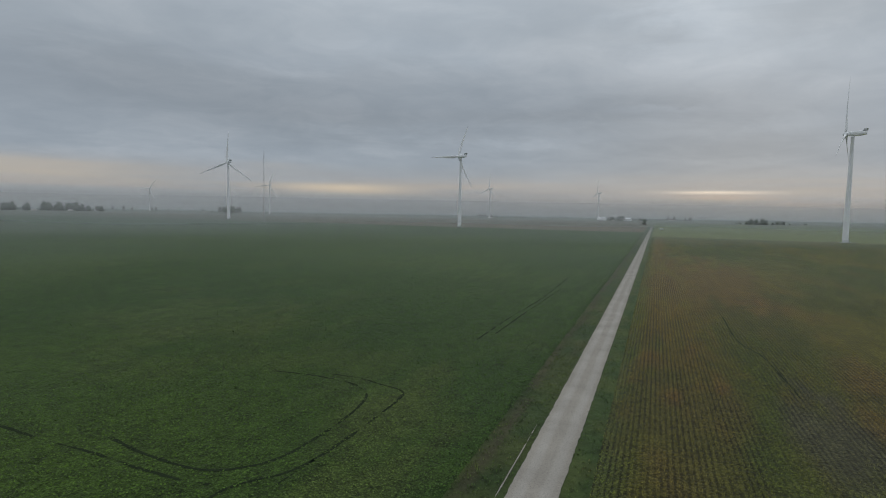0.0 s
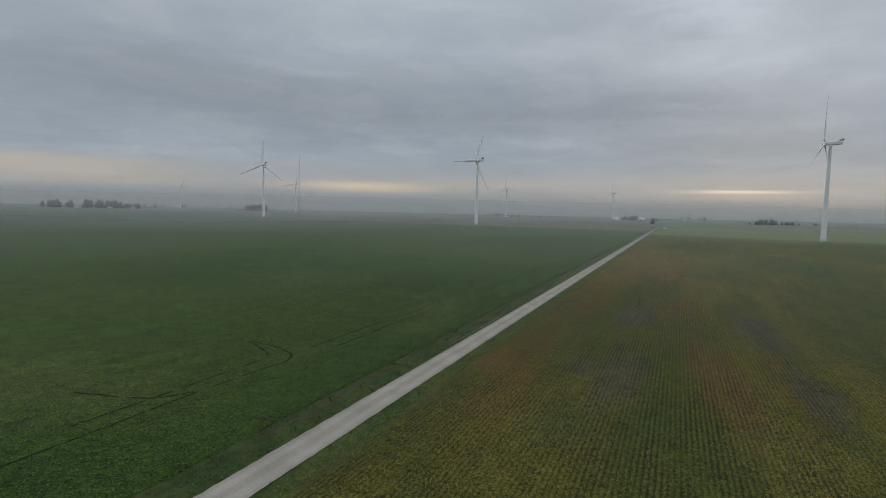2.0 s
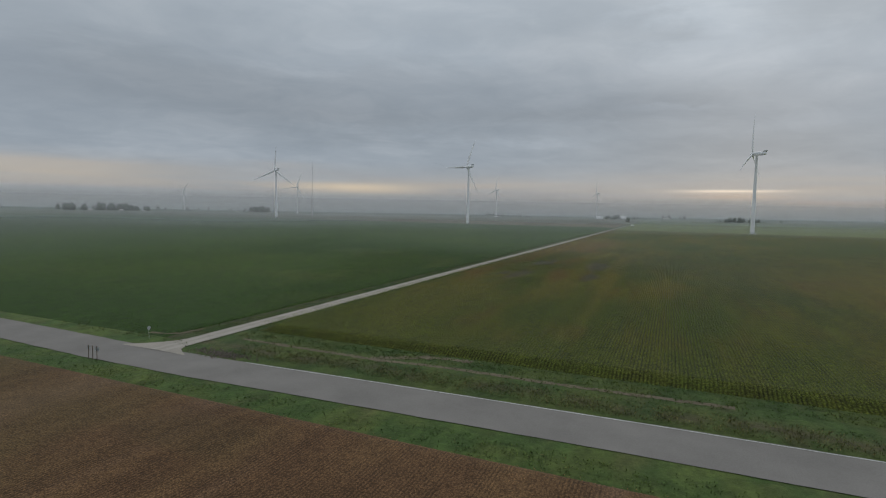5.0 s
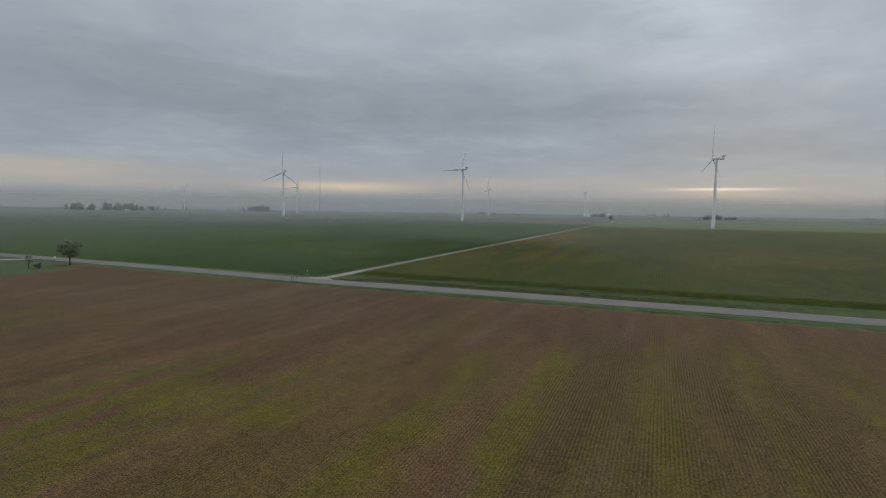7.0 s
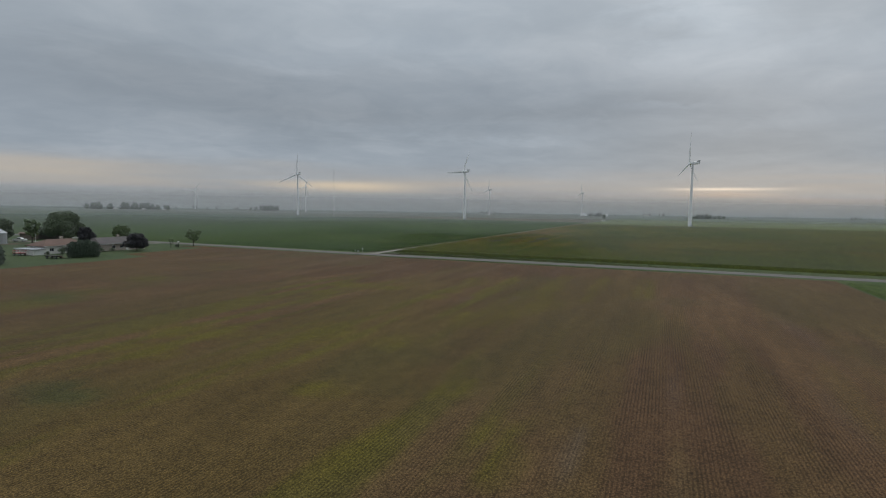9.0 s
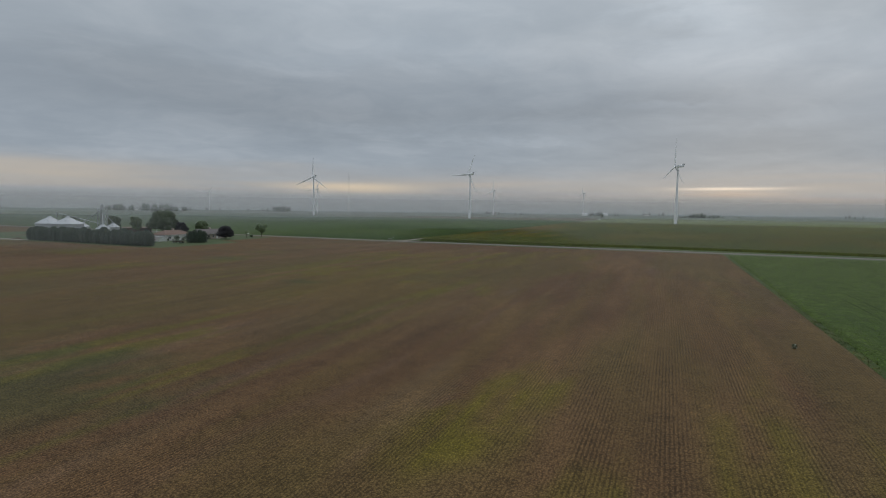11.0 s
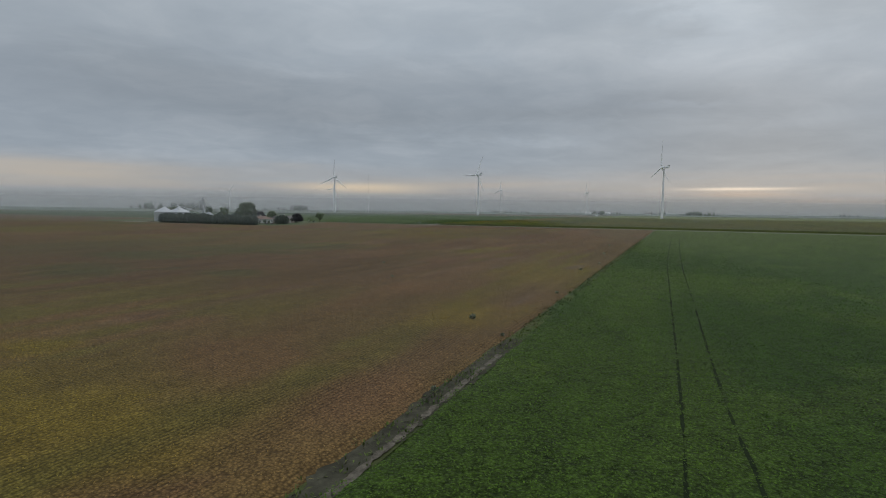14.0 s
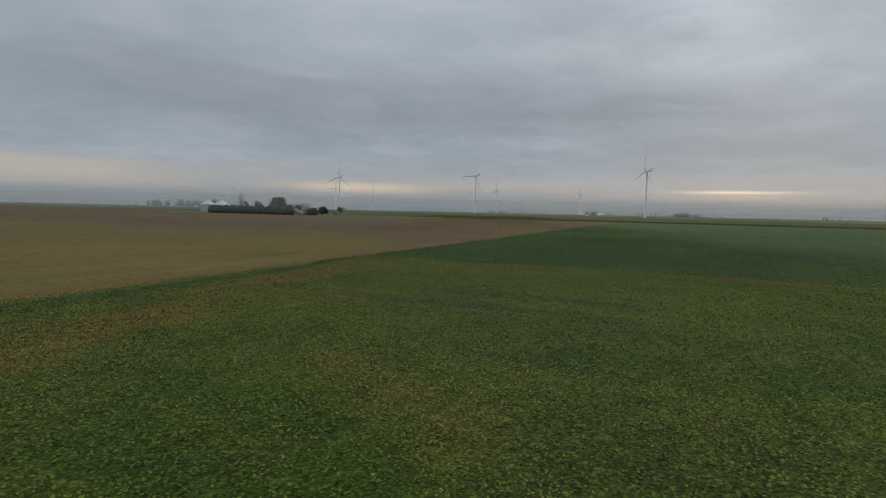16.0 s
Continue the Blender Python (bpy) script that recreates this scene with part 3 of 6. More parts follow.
def ripe_beans(x, y):
    tone = cloudy(x, y, 5, 26, 31)
    c = blend((0.132, 0.072, 0.034), (0.172, 0.098, 0.044), ease(tone, 0.3, 0.7))
    c = blend(c, (0.176, 0.108, 0.068), 0.5 * ease(cloudy(x, y, 3, 40, 33), 0.62, 0.8))
    c = blend(c, (0.140, 0.116, 0.020), 0.85 * ease(cloudy(x, y, 2.6, 40, 35), 0.54, 0.66) * ease(-y, 45, 75) * (1 - 0.8 * ease(x, 78, 98)))
    c = blend(c, (0.150, 0.118, 0.020), 0.4 * ease(cloudy(x, y, 12, 70, 38), 0.36, 0.56) * ease(x, 30, 52) * (1 - ease(x, 76, 96)) * ease(-y, 40, 75) * (1 - ease(-y, 150, 190)))
    c = blend(c, (0.118, 0.090, 0.026), 0.5 * ease(cloudy(x, y, 16, 60, 36), 0.50, 0.66) * ease(-y, 16, 40))
    c = blend(c, (0.112, 0.068, 0.032), 0.6 * ease(-y, 215, 250) * (1 - ease(-y, 275, 300)) * (1 - ease(x, 112, 128)))
    c = blend(c, (0.176, 0.126, 0.018), 0.8 * ease(-y, 296, 318))
    c = blend(c, (0.128, 0.112, 0.022), 0.7 * ease(-y, 255, 300) * ease(0.35 * cloudy(x, y, 60, 14, 39) + 0.65 * cloudy(x, y, 6, 45, 37), 0.49, 0.6))
    c = blend(c, (0.185, 0.132, 0.020), 0.85 * spots(x, y, BEAN_GOLD, 14, 1.5))
    yellow = np.maximum.reduce([f * spots(x, y, p, 11) for p, f in ((BEAN_YELLOW_NORTH, 0.85), (BEAN_YELLOW_MIDDLE, 0.85), (BEAN_YELLOW_SOUTH, 1.0))])
    c = blend(c, (0.156, 0.126, 0.016), 0.92 * yellow * (0.45 + 0.55 * ease(cloudy(x, y, 1.0, 26, 40), 0.35, 0.55)))
    c = blend(c, (0.066, 0.080, 0.026), 0.6 * spots(x, y, BEAN_GREEN, 12) + 0.15 * ease(cloudy(x, y, 26, 16, 41), 0.64, 0.78))
    c = blend(c, (0.182, 0.092, 0.044), 0.6 * spots(x, y, BEAN_RED, 15))
    c = blend(c, (0.160, 0.112, 0.082), 0.55 * spots(x, y, BEAN_PALE, 16))
    c = blend(c, (0.165, 0.092, 0.042), 0.6 * ease(x, 138, 144) * ease(-y, 270, 300) * (1 - 0.8 * ease(-y, 324, 331)))
    c = blend(c, (0.142, 0.090, 0.032), 0.4 * ease(cloudy(x, y, 22, 90, 43), 0.5, 0.68))
    return blend(c, (0.085, 0.088, 0.030), 0.4 * ease(cloudy(x, y, 30, 120, 47), 0.55, 0.72) * ease(-x, -110, -60))


def south_soy(x, y):
    tone = cloudy(x, y, 14, 30, 51)
    c = blend((0.040, 0.082, 0.010), (0.060, 0.106, 0.012), ease(tone, 0.3, 0.7))
    c = c * (1 - 0.14 * ease(-y, 255, 295))[..., None]
    # the far northern part is made paler, with haze put into its colour
    return blend(c, (0.088, 0.125, 0.022), 0.7 * ease(y, -240, -60) + 0.3 * ease(cloudy(x, y, 5, 6, 55), 0.62, 0.8))


def turning_soy(x, y):
    tone = cloudy(x, y, 6, 4, 61)
    c = blend((0.060, 0.098, 0.008), (0.090, 0.122, 0.010), ease(tone, 0.32, 0.68))
    c = blend(c, (0.110, 0.122, 0.020), 0.45 * ease(cloudy(x, y, 9, 9, 63), 0.48, 0.68))
    c = blend(c, (0.140, 0.130, 0.022), 0.30 * ease(cloudy(x, y, 1.2, 0.9, 65), 0.60, 0.76))
    c = blend(c, (0.110, 0.124, 0.016), 0.35 * (1 - ease(np.abs(y + 336.5 - 1.2 * np.sin(x * 0.21)), 0.4, 2.4)) * ease(cloudy(x, y, 5, 2, 69), 0.3, 0.55))
    c = blend(c, (0.165, 0.118, 0.024), 0.40 * spots(x, y, TURNING_GOLD, 66, 1.2))
    c = blend(c, (0.042, 0.080, 0.010), 0.40 * spots(x, y, TURNING_DARK, 68, 1.3))
    c = blend(c, (0.036, 0.074, 0.010), 0.65 * (1 - ease(x, 150.0, 152.5)))
    for line, x0, x1 in ((-356.2, 165, 181), (-360.9, 160, 180)):
        c = blend(c, (0.045, 0.056, 0.022), 0.6 * (1 - ease(np.abs(y - line + 0.4 * np.sin(x * 0.5)), 0.3, 0.9)) * ease(x, x0, x0 + 3) * (1 - ease(x, x1 - 3, x1)))
    edge = np.abs(x - 153.4 - 0.22 * (-y - 354)) / 2.6
    return blend(c, (0.165, 0.112, 0.020), 0.65 * (1 - ease(edge, 0.3, 1.3)) * ease(cloudy(x, y, 3, 4, 67), 0.28, 0.55))


def far_brown(x, y):
    tone = cloudy(x, y, 80, 120, 71)
    return blend((0.135, 0.092, 0.060), (0.165, 0.120, 0.070), tone)


def far_pale(x, y):
    tone = cloudy(x, y, 60, 30, 75)
    return blend((0.12, 0.145, 0.035), (0.17, 0.18, 0.05), tone)


def steps(a, b, near_a, near_b, fine, coarse):
    """Grid lines from a to b: fine between near_a and near_b, widening beyond."""
    out = list(np.arange(near_a, near_b, fine))
    step, v = fine, near_b
    while v < b:
        out.append(v)
        step = min(step * 1.25, coarse)
        v += step
    out.append(b)
    step, v = fine, near_a
    while True:
        step = min(step * 1.25, coarse)
        v -= step
        if v <= a:
            break
        out.insert(0, v)
    out.insert(0, a)
    return np.unique(np.array(out))


def canopy(x, y, high):
    """Height of the closed canopy: a little lower where single plants stand out of it."""
    low = 0.55 if high < 1 else 0.74
    return 0.04 + high * (low + (0.97 - low) * (1 - grown(x, y)))


def bare_strip(x, y):
    """1 on the damp bare ground between the two bean fields."""
    return (1 - ease(np.abs(x - 147.4 + 0.5 * np.sin(y * 0.6)), 0.8, 1.5)) * ease(y, -319, -314) * (1 - ease(y, -291, -284))


YARD = ((-96.6, -58.6), (-80, -57.8), (-66, -56.8), (-50, -58.6), (-40, -60.5), (-22, -68), (-3.9, -80))


def yard_side(y):
    """The eastern edge of the lawn round the houses."""
    return np.interp(y, [p[0] for p in YARD], [p[1] for p in YARD])


def in_yard(x, y):
    return ease(yard_side(y) - x, -0.5, 0.2) * ease(y, -97.0, -96.5) * ease(x, -241, -240)


def field(name, xs, ys, pigment, high, label, mat, edge=0.35, clear=None):
    """The canopy of a field, down to the ground at its edges."""
    gx, gy = np.meshgrid(xs, ys)
    inside = np.minimum.reduce([gx - xs[0], xs[-1] - gx, gy - ys[0], ys[-1] - gy])
    z = 0.04 + (canopy(gx, gy, high) - 0.04) * ease(inside, 0, edge)
    if clear:
        z = 0.03 + (z - 0.03) * (1 - clear(gx, gy))
    p = pigment(gx, gy) * 0.84
    v = np.stack((gx, gy, z), -1).reshape(-1, 3)
    ob = quads(name, v, p.reshape(-1, 3), mat, grid=gx.shape)
    ob.data.polygons.foreach_set("use_smooth", [True] * len(ob.data.polygons))
    return tagged(ob, label, "field", kind="structure")


# ---- ground, fields, roads ----
def patchwork_material():
    m = bpy.data.materials.new("distant_farmland")
    m.use_nodes = True
    n = Nodes(m.node_tree)
    b = m.node_tree.nodes["Principled BSDF"]
    place = n.add("ShaderNodeNewGeometry").outputs["Position"]
    cell = n.add("ShaderNodeVectorMath", {0: n.scaled(place, (1 / 410, 1 / 620, 0))}, operation="FLOOR").outputs[0]
    kind = n.add("ShaderNodeTexWhiteNoise", {"Vector": cell}, noise_dimensions="2D").outputs[0]
    c = n.ramp(kind, [(0.0, (0.046, 0.075, 0.026)), (0.3, (0.055, 0.085, 0.03)), (0.5, (0.11, 0.085, 0.05)), (0.75, (0.08, 0.10, 0.035)),
                      (1.0, (0.12, 0.115, 0.05))])
    f = n.math("MULTIPLY", n.span(n.noise(place, 0.02, 4), 0.3, 0.7, 0.85, 1.15), n.span(n.noise(place, 0.8, 4, 0.7), 0.3, 0.7, 0.8, 1.2))
    n.plug(b.inputs["Base Color"], n.mix(1.0, c, n.combine(f, f, f), "MULTIPLY"))
    b.inputs["Roughness"].default_value, b.inputs["Sheen Weight"].default_value = 0.9, 0.08
    b.inputs["Specular IOR Level"].default_value = 0.15
    b.inputs["Sheen Roughness"].default_value = 0.22
    b.inputs["Sheen Tint"].default_value = (0.97, 0.98, 0.92, 1)
    return m


bm = bmesh.new()
bmesh.ops.create_grid(bm, x_segments=24, y_segments=24, size=4900)
tagged(mesh_object("ground", bm, patchwork_material()), "flat farmland reaching to the misty horizon", "ground", kind="structure")

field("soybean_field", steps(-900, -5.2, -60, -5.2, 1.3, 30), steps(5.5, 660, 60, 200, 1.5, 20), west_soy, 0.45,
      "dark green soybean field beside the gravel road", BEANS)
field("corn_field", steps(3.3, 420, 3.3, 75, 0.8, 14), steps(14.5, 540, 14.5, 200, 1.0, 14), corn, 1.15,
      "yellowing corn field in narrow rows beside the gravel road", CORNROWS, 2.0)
field("ripe_bean_field", steps(-520, 146.8, 25, 146.8, 1.0, 16), steps(-620, -9.6, -330, -9.6, 1.3, 16), ripe_beans, 0.42,
      "brown ripe soybean field with yellow-green streaks", RIPEROWS, clear=lambda x, y: np.maximum(in_yard(x, y), bare_strip(x, y)))
field("green_bean_field", steps(147.7, 600, 147.7, 215, 0.9, 20), steps(-335, -10, -335, -180, 0.9, 10), south_soy, 0.45,
      "lush green soybean field with wheel tracks", BEANS, clear=bare_strip)
field("turning_bean_field", steps(147.6, 600, 147.6, 230, 0.7, 20), steps(-620, -335, -400, -335, 0.7, 20), turning_soy, 0.45,
      "green soybean field turning yellow in patches", FINEBEANS)
field("far_brown_field", steps(-1500, -6, -300, -6, 25, 60), np.arange(661, 1560, 25.0), far_brown, 0.5,
      "brown harvested-looking field beyond the soybeans", FIELD)
field("far_pale_field", steps(3.1, 900, 3.1, 300, 20, 40), np.arange(541, 1330, 20.0), far_pale, 0.25,
      "pale green field beyond the corn", FIELD)


def ribbon(bm, points, left, right, z, wobble, seed, crown=0.0):
    """A strip of ground along points (x, y), with ragged edges; left and right: widths either side."""
    rnd = random.Random(seed)
    rows = []
    for i, (x, y) in enumerate(points):
        x2, y2 = points[min(i + 1, len(points) - 1)]
        x1, y1 = points[max(i - 1, 0)]
        d = Vector((x2 - x1, y2 - y1)).normalized()
        side = Vector((-d.y, d.x))
        lo = left(i) if callable(left) else left
        ro = right(i) if callable(right) else right
        a = Vector((x, y)) + side * (lo + rnd.uniform(-wobble, wobble))
        b = Vector((x, y)) - side * (ro + rnd.uniform(-wobble, wobble))
        h = z(x, y) if callable(z) else z
        rows.append([bm.verts.new((a.x, a.y, h)), bm.verts.new((x, y, h + crown)), bm.verts.new((b.x, b.y, h))])
    for r, s in zip(rows, rows[1:]):
        for k in (0, 1):
            bm.faces.new((r[k], r[k + 1], s[k + 1], s[k]))
    bmesh.ops.recalc_face_normals(bm, faces=bm.faces)
    return bm


def smooth_line(points, gap):
    """Catmull-Rom points about gap metres apart."""
    pts = [Vector(p) for p in points]
    out = []
    for i in range(len(pts) - 1):
        p0, p1, p2, p3 = pts[max(i - 1, 0)], pts[i], pts[i + 1], pts[min(i + 2, len(pts) - 1)]
        n = max(2, int((p2 - p1).length / gap))
        for k in range(n):
            t = k / n
            q = 0.5 * (2 * p1 + (p2 - p0) * t + (2 * p0 - 5 * p1 + 4 * p2 - p3) * t * t + (3 * p1 - p0 - 3 * p2 + p3) * t ** 3)
            out.append((q.x, q.y))
    out.append(tuple(pts[-1][:2]))
    return out


def verge_pigment(x, y):
    c = blend((0.046, 0.078, 0.020), (0.070, 0.094, 0.024), ease(cloudy(x, y, 3, 4, 81), 0.3, 0.7))
    return blend(c, (0.11, 0.09, 0.045), 0.35 * ease(cloudy(x, y, 2.5, 5, 83), 0.6, 0.8))


def verge(name, xs, ys, label, dip=None, tone=1.0):
    gx, gy = np.meshgrid(xs, ys)
    z = 0.03 + 0.05 * cloudy(gx, gy, 1.5, 1.5, 85)
    p = verge_pigment(gx, gy)
    if dip:
        line, width = dip(gx, gy)
        f = np.exp(-(line / width) ** 2)
        z = z + 0.02
        p = blend(p, (0.085, 0.066, 0.040), 0.7 * f * ease(cloudy(gx, gy, 2, 6, 87), 0.25, 0.6))
    ob = quads(name, np.stack((gx, gy, z), -1).reshape(-1, 3), p.reshape(-1, 3) * tone, FIELD, grid=gx.shape)
    return tagged(ob, label, "verge", kind="structure")


verge("verge", np.linspace(-5.2, -1.5, 8), steps(5.5, 2400, 5.5, 240, 0.8, 30), "mown grass verge with a brown ditch line",
      lambda x, y: (x + 4.6 - 0.3 * np.sin(y * 0.11), 0.55), 0.62)
verge("verge", np.linspace(1.45, 3.3, 6), steps(14.5, 2400, 14.5, 240, 0.8, 30), "narrow grass verge beside the corn", None, 0.75)
verge("verge", steps(-900, 1.8, -40, 1.8, 0.8, 30), np.linspace(0.5, 5.6, 9), "grass verge along the paved road")
verge("verge", steps(1.7, 900, 1.7, 130, 0.7, 30), np.linspace(0.5, 14.6, 24), "rough grass verge and shallow ditch before the corn",
      lambda x, y: (y - 6.0 - 0.6 * np.sin(x * 0.3), 1.2), 0.82)
verge("verge", steps(-84, 900, -84, 160, 0.8, 30), np.linspace(-9.7, -2.0, 11), "grass verge between paved road and bean field", None, 0.95)
verge("field_margin", np.linspace(146.4, 148.1, 7), steps(-620, -10, -340, -150, 0.6, 12), "weedy margin between two bean fields",
      lambda x, y: (x - 147.3 + 5 * (1 - ease(-y, 284, 290) * (1 - ease(-y, 316, 320))), 0.7), 0.75)

# gravel road with its flared mouth
ys = list(np.arange(0.2, 260, 0.5)) + list(np.geomspace(261, 2600, 60))
bm = bmesh.new()
ribbon(bm, [(0, y) for y in ys], lambda i: 1.6 + 3.7 * max(0, (7.0 - ys[i]) / 5.5) ** 2, lambda i: 1.55 + 2.9 * max(0, (3.6 - ys[i]) / 3.0) ** 2,
       0.12, 0.05, 3, 0.06)
tagged(mesh_object("road", bm, GRAVEL), "pale straight gravel road between the fields", "road", kind="structure")

# paved crossroad
bm = bmesh.new()
xs = [-3000, -1500, -800] + list(np.arange(-500, 300, 2.0)) + [300, 600, 1200, 3000]
middle = np.interp(xs, (-300, -100, -50, -25, -5, 10, 27, 58, 101, 160, 300), (0.5, 0.3, -0.6, -1.4, -2.2, -2.2, -1.5, -0.6, 0.1, 0.5, 1.0))
ribbon(bm, list(zip(xs, middle)), 3.45, 3.45, 0.11, 0.07, 5, 0.05)
paved = tagged(mesh_object("paved_road", bm, ASPHALT), "grey weathered paved road crossing the gravel road", "road", kind="structure")
bm = bmesh.new()
ribbon(bm, [(x, m + 3.22) for x, m in zip(xs, middle) if 12 < x < 320], 0.07, 0.07, 0.128, 0.02, 6)
part("edge_line", bm, EDGEPAINT, paved, "worn white edge line")


def strip(name, points, half, mat, z, wobble, seed, label, gap=0.6, broken=0.0):
    bm = bmesh.new()
    line = smooth_line(points, gap * 0.6)
    wide = [half * (0.45 + 1.1 * float(cloudy(np.array(i * 0.35), np.array(seed * 3.1 + k * 50), 1.0, 1.0, seed))) for k in (0, 1) for i in range(len(line))]
    if broken:
        there = [float(cloudy(np.array(i * 0.2), np.array(seed * 1.7), 1.0, 1.0, seed + 9)) for i in range(len(line))]
        wide = [w * min(1.0, max(0.0, (there[i % len(line)] - broken) * 9 + 0.15)) + 0.01 for i, w in enumerate(wide)]
    ribbon(bm, line, lambda i: wide[i], lambda i: wide[len(line) + i], z, wobble * (0.1 if broken else 0.5), seed + 1)
    return tagged(mesh_object(name, bm, mat), label, "track", kind="structure")


strip("dirt_track", [(5.2, 9.8), (10, 9.6), (16, 9.4), (20.9, 9.4), (28, 9.3), (36, 10.0), (50, 10.0), (66, 10.6)], 0.42, DIRT, 0.10, 0.16, 11,
      "pale bare dirt track along the edge of the corn", 0.5)
strip("dirt_patch", [(26, 9.6), (30, 11.6), (33, 13.2), (38, 13.6)], 0.55, DIRT, 0.105, 0.5, 12, "pale bare dirt beside the corn")
strip("bare_patch", [(147.0, -318), (147.1, -310), (147.1, -304), (147.2, -298), (147.4, -286)], 0.75, DARKEARTH, 0.10, 0.3, 14, "dark damp bare soil between two bean fields")
strip("stubble_line", [(147.9, -317), (147.8, -310), (147.7, -304), (147.6, -298), (147.6, -291)], 0.2, STUBBLE, 0.125, 0.2, 16,
      "pale line of broken stubble on damp soil", 0.4, 0.30)
strip("dirt_patch", [(-9.5, 6.6), (-7, 7.2), (-5.0, 8.4), (-4.6, 12)], 0.45, DIRT, 0.12, 0.25, 13, "bare dirt at the corner of the verge")

strip("gravel_windrow", [(-2.25, 104), (-2.2, 109), (-2.15, 114), (-2.1, 122), (-2.1, 130)], 0.035, GRAVEL, 0.16, 0.06, 15,
      "thin pale line of scraped gravel in the verge grass", 0.5, 0.36)

RUTS = {
    "west_loop": [(-60, 110.6), (-46, 111.5), (-36, 111.3), (-30, 111.4), (-25, 111.2), (-21.6, 111.2), (-18.9, 111.6)],
    "west_loop_inner": [(-31, 113.6), (-27.3, 112.9), (-23.1, 112.6), (-20.3, 113.0), (-18.4, 114.6), (-17.4, 116.7), (-17.1, 120.6), (-17.3, 125.4),
                        (-18.1, 129.1), (-19.5, 131.0), (-22.4, 132.3), (-27.3, 132.6), (-31.5, 132.0)],
    "west_turn": [(-17.7, 92), (-17.8, 97.1), (-17.8, 103.2), (-17.9, 108.0), (-17.7, 111.8), (-15.6, 115.0), (-15.0, 118.4), (-14.9, 123.7), (-15.2, 130.6),
                  (-16.2, 132.4), (-19.0, 133.2), (-21.7, 133.9), (-25.3, 133.8)],
    "west_turn_b": [(-15.2, 95), (-15.2, 99.1), (-15.2, 104.8), (-15.4, 108.8), (-15.3, 112.6), (-15.1, 117.1)],
    "west_dashes": [(-15.8, 155.2), (-15.6, 172.1), (-14.7, 196.0), (-15.2, 230)],
    "west_dashes_b": [(-14.5, 158.9), (-14.2, 178.5), (-13.4, 208.6)],
    "west_near": [(-16.8, 46), (-16.4, 53.1), (-16.5, 60.9), (-16.8, 71.0), (-16.9, 76), (-16.6, 82.6), (-16.3, 86.1), (-17.4, 88.7), (-19.1, 89.9), (-22.6, 91.1), (-27, 91.4)],
    "west_near_b": [(-19.4, 50), (-19.2, 56.5), (-19.2, 66), (-19.2, 74.1), (-19.3, 80), (-19.6, 86.6), (-22.0, 88.8), (-25.8, 90.8), (-30, 91)],
    "west_cross": [(-27, 68.4), (-21.7, 69.9), (-18.9, 71.2), (-17.2, 74)],
    "corn_rut": [(17.2, 190), (17.4, 183.6), (17.4, 168.1), (19.1, 160.4), (19.6, 151.7), (19.8, 144.9)],
    "corn_rut_b": [(53.4, 46), (53.2, 36), (52.8, 28.1), (52.2, 18)],
    "corn_rut_c": [(56.2, 46), (55.8, 38.6), (55.2, 29.3), (54.8, 20)],
    "tram_a": [(157.0, -110), (157.2, -205), (158.2, -250), (159.2, -288), (159.5, -306), (159.2, -322), (159.6, -336), (160.2, -343.8), (160.7, -349)],
    "tram_b": [(159.6, -110), (159.8, -205), (160.8, -260), (161.5, -293.5), (162.1, -306), (162.0, -322), (162.5, -334), (163.1, -341.6), (163.0, -349)],
    "turn_row": [(166, -356.4), (168.6, -356.0), (172.4, -355.6), (176.4, -356.3), (180.8, -356.9)],
    "turn_row_b": [(160, -360.6), (170, -361.2), (180, -360.6)],
    "tram_c": [(185.0, -340), (185.2, -359.7), (185.4, -372.6), (185.5, -392)],
    "tram_d": [(188.0, -340), (188.1, -360), (188.3, -375), (188.4, -392)],
}
# strips on top of the canopy; their dark colour stands for shade in the ruts
for i, (key, pts) in enumerate(RUTS.items()):
    if "turn_row" in key or "corn_rut_" in key or key in ("tram_c", "tram_d"):
        continue
    strip("wheel_rut", pts, 0.08 if "corn" in key or "tram" in key else 0.13, SHADEDRUT,
          lambda x, y, high=1.15 if "corn" in key else 0.45: float(canopy(np.array(x), np.array(y), high)) + 0.02, 0.08, 40 + i, "narrow wheel rut pressed through the crop, darkened for shade", 0.6, 0.36)

RUT_POINTS = np.array([p for pts in RUTS.values() for p in smooth_line(pts, 0.25)])


def clear_of_ruts(x, y, width=0.1):
    """True where no wheel has gone."""
    cell = 0.25
    gone = set(zip(np.round(RUT_POINTS[:, 0] / cell).astype(int), np.round(RUT_POINTS[:, 1] / cell).astype(int)))
    reach = int(round(width / cell))
    wide = np.array([(a + i, b + j) for a, b in gone for i in range(-reach, reach + 1) for j in range(-1, 2) if (a * 7 + b * 3) % 5])
    code = np.unique(wide[:, 0].astype(np.int64) * 100003 + wide[:, 1])
    own = np.round(x / cell).astype(np.int64) * 100003 + np.round(y / cell).astype(np.int64)
    return ~np.isin(own, code)


# ---- crops ----
rng = np.random.default_rng(7)


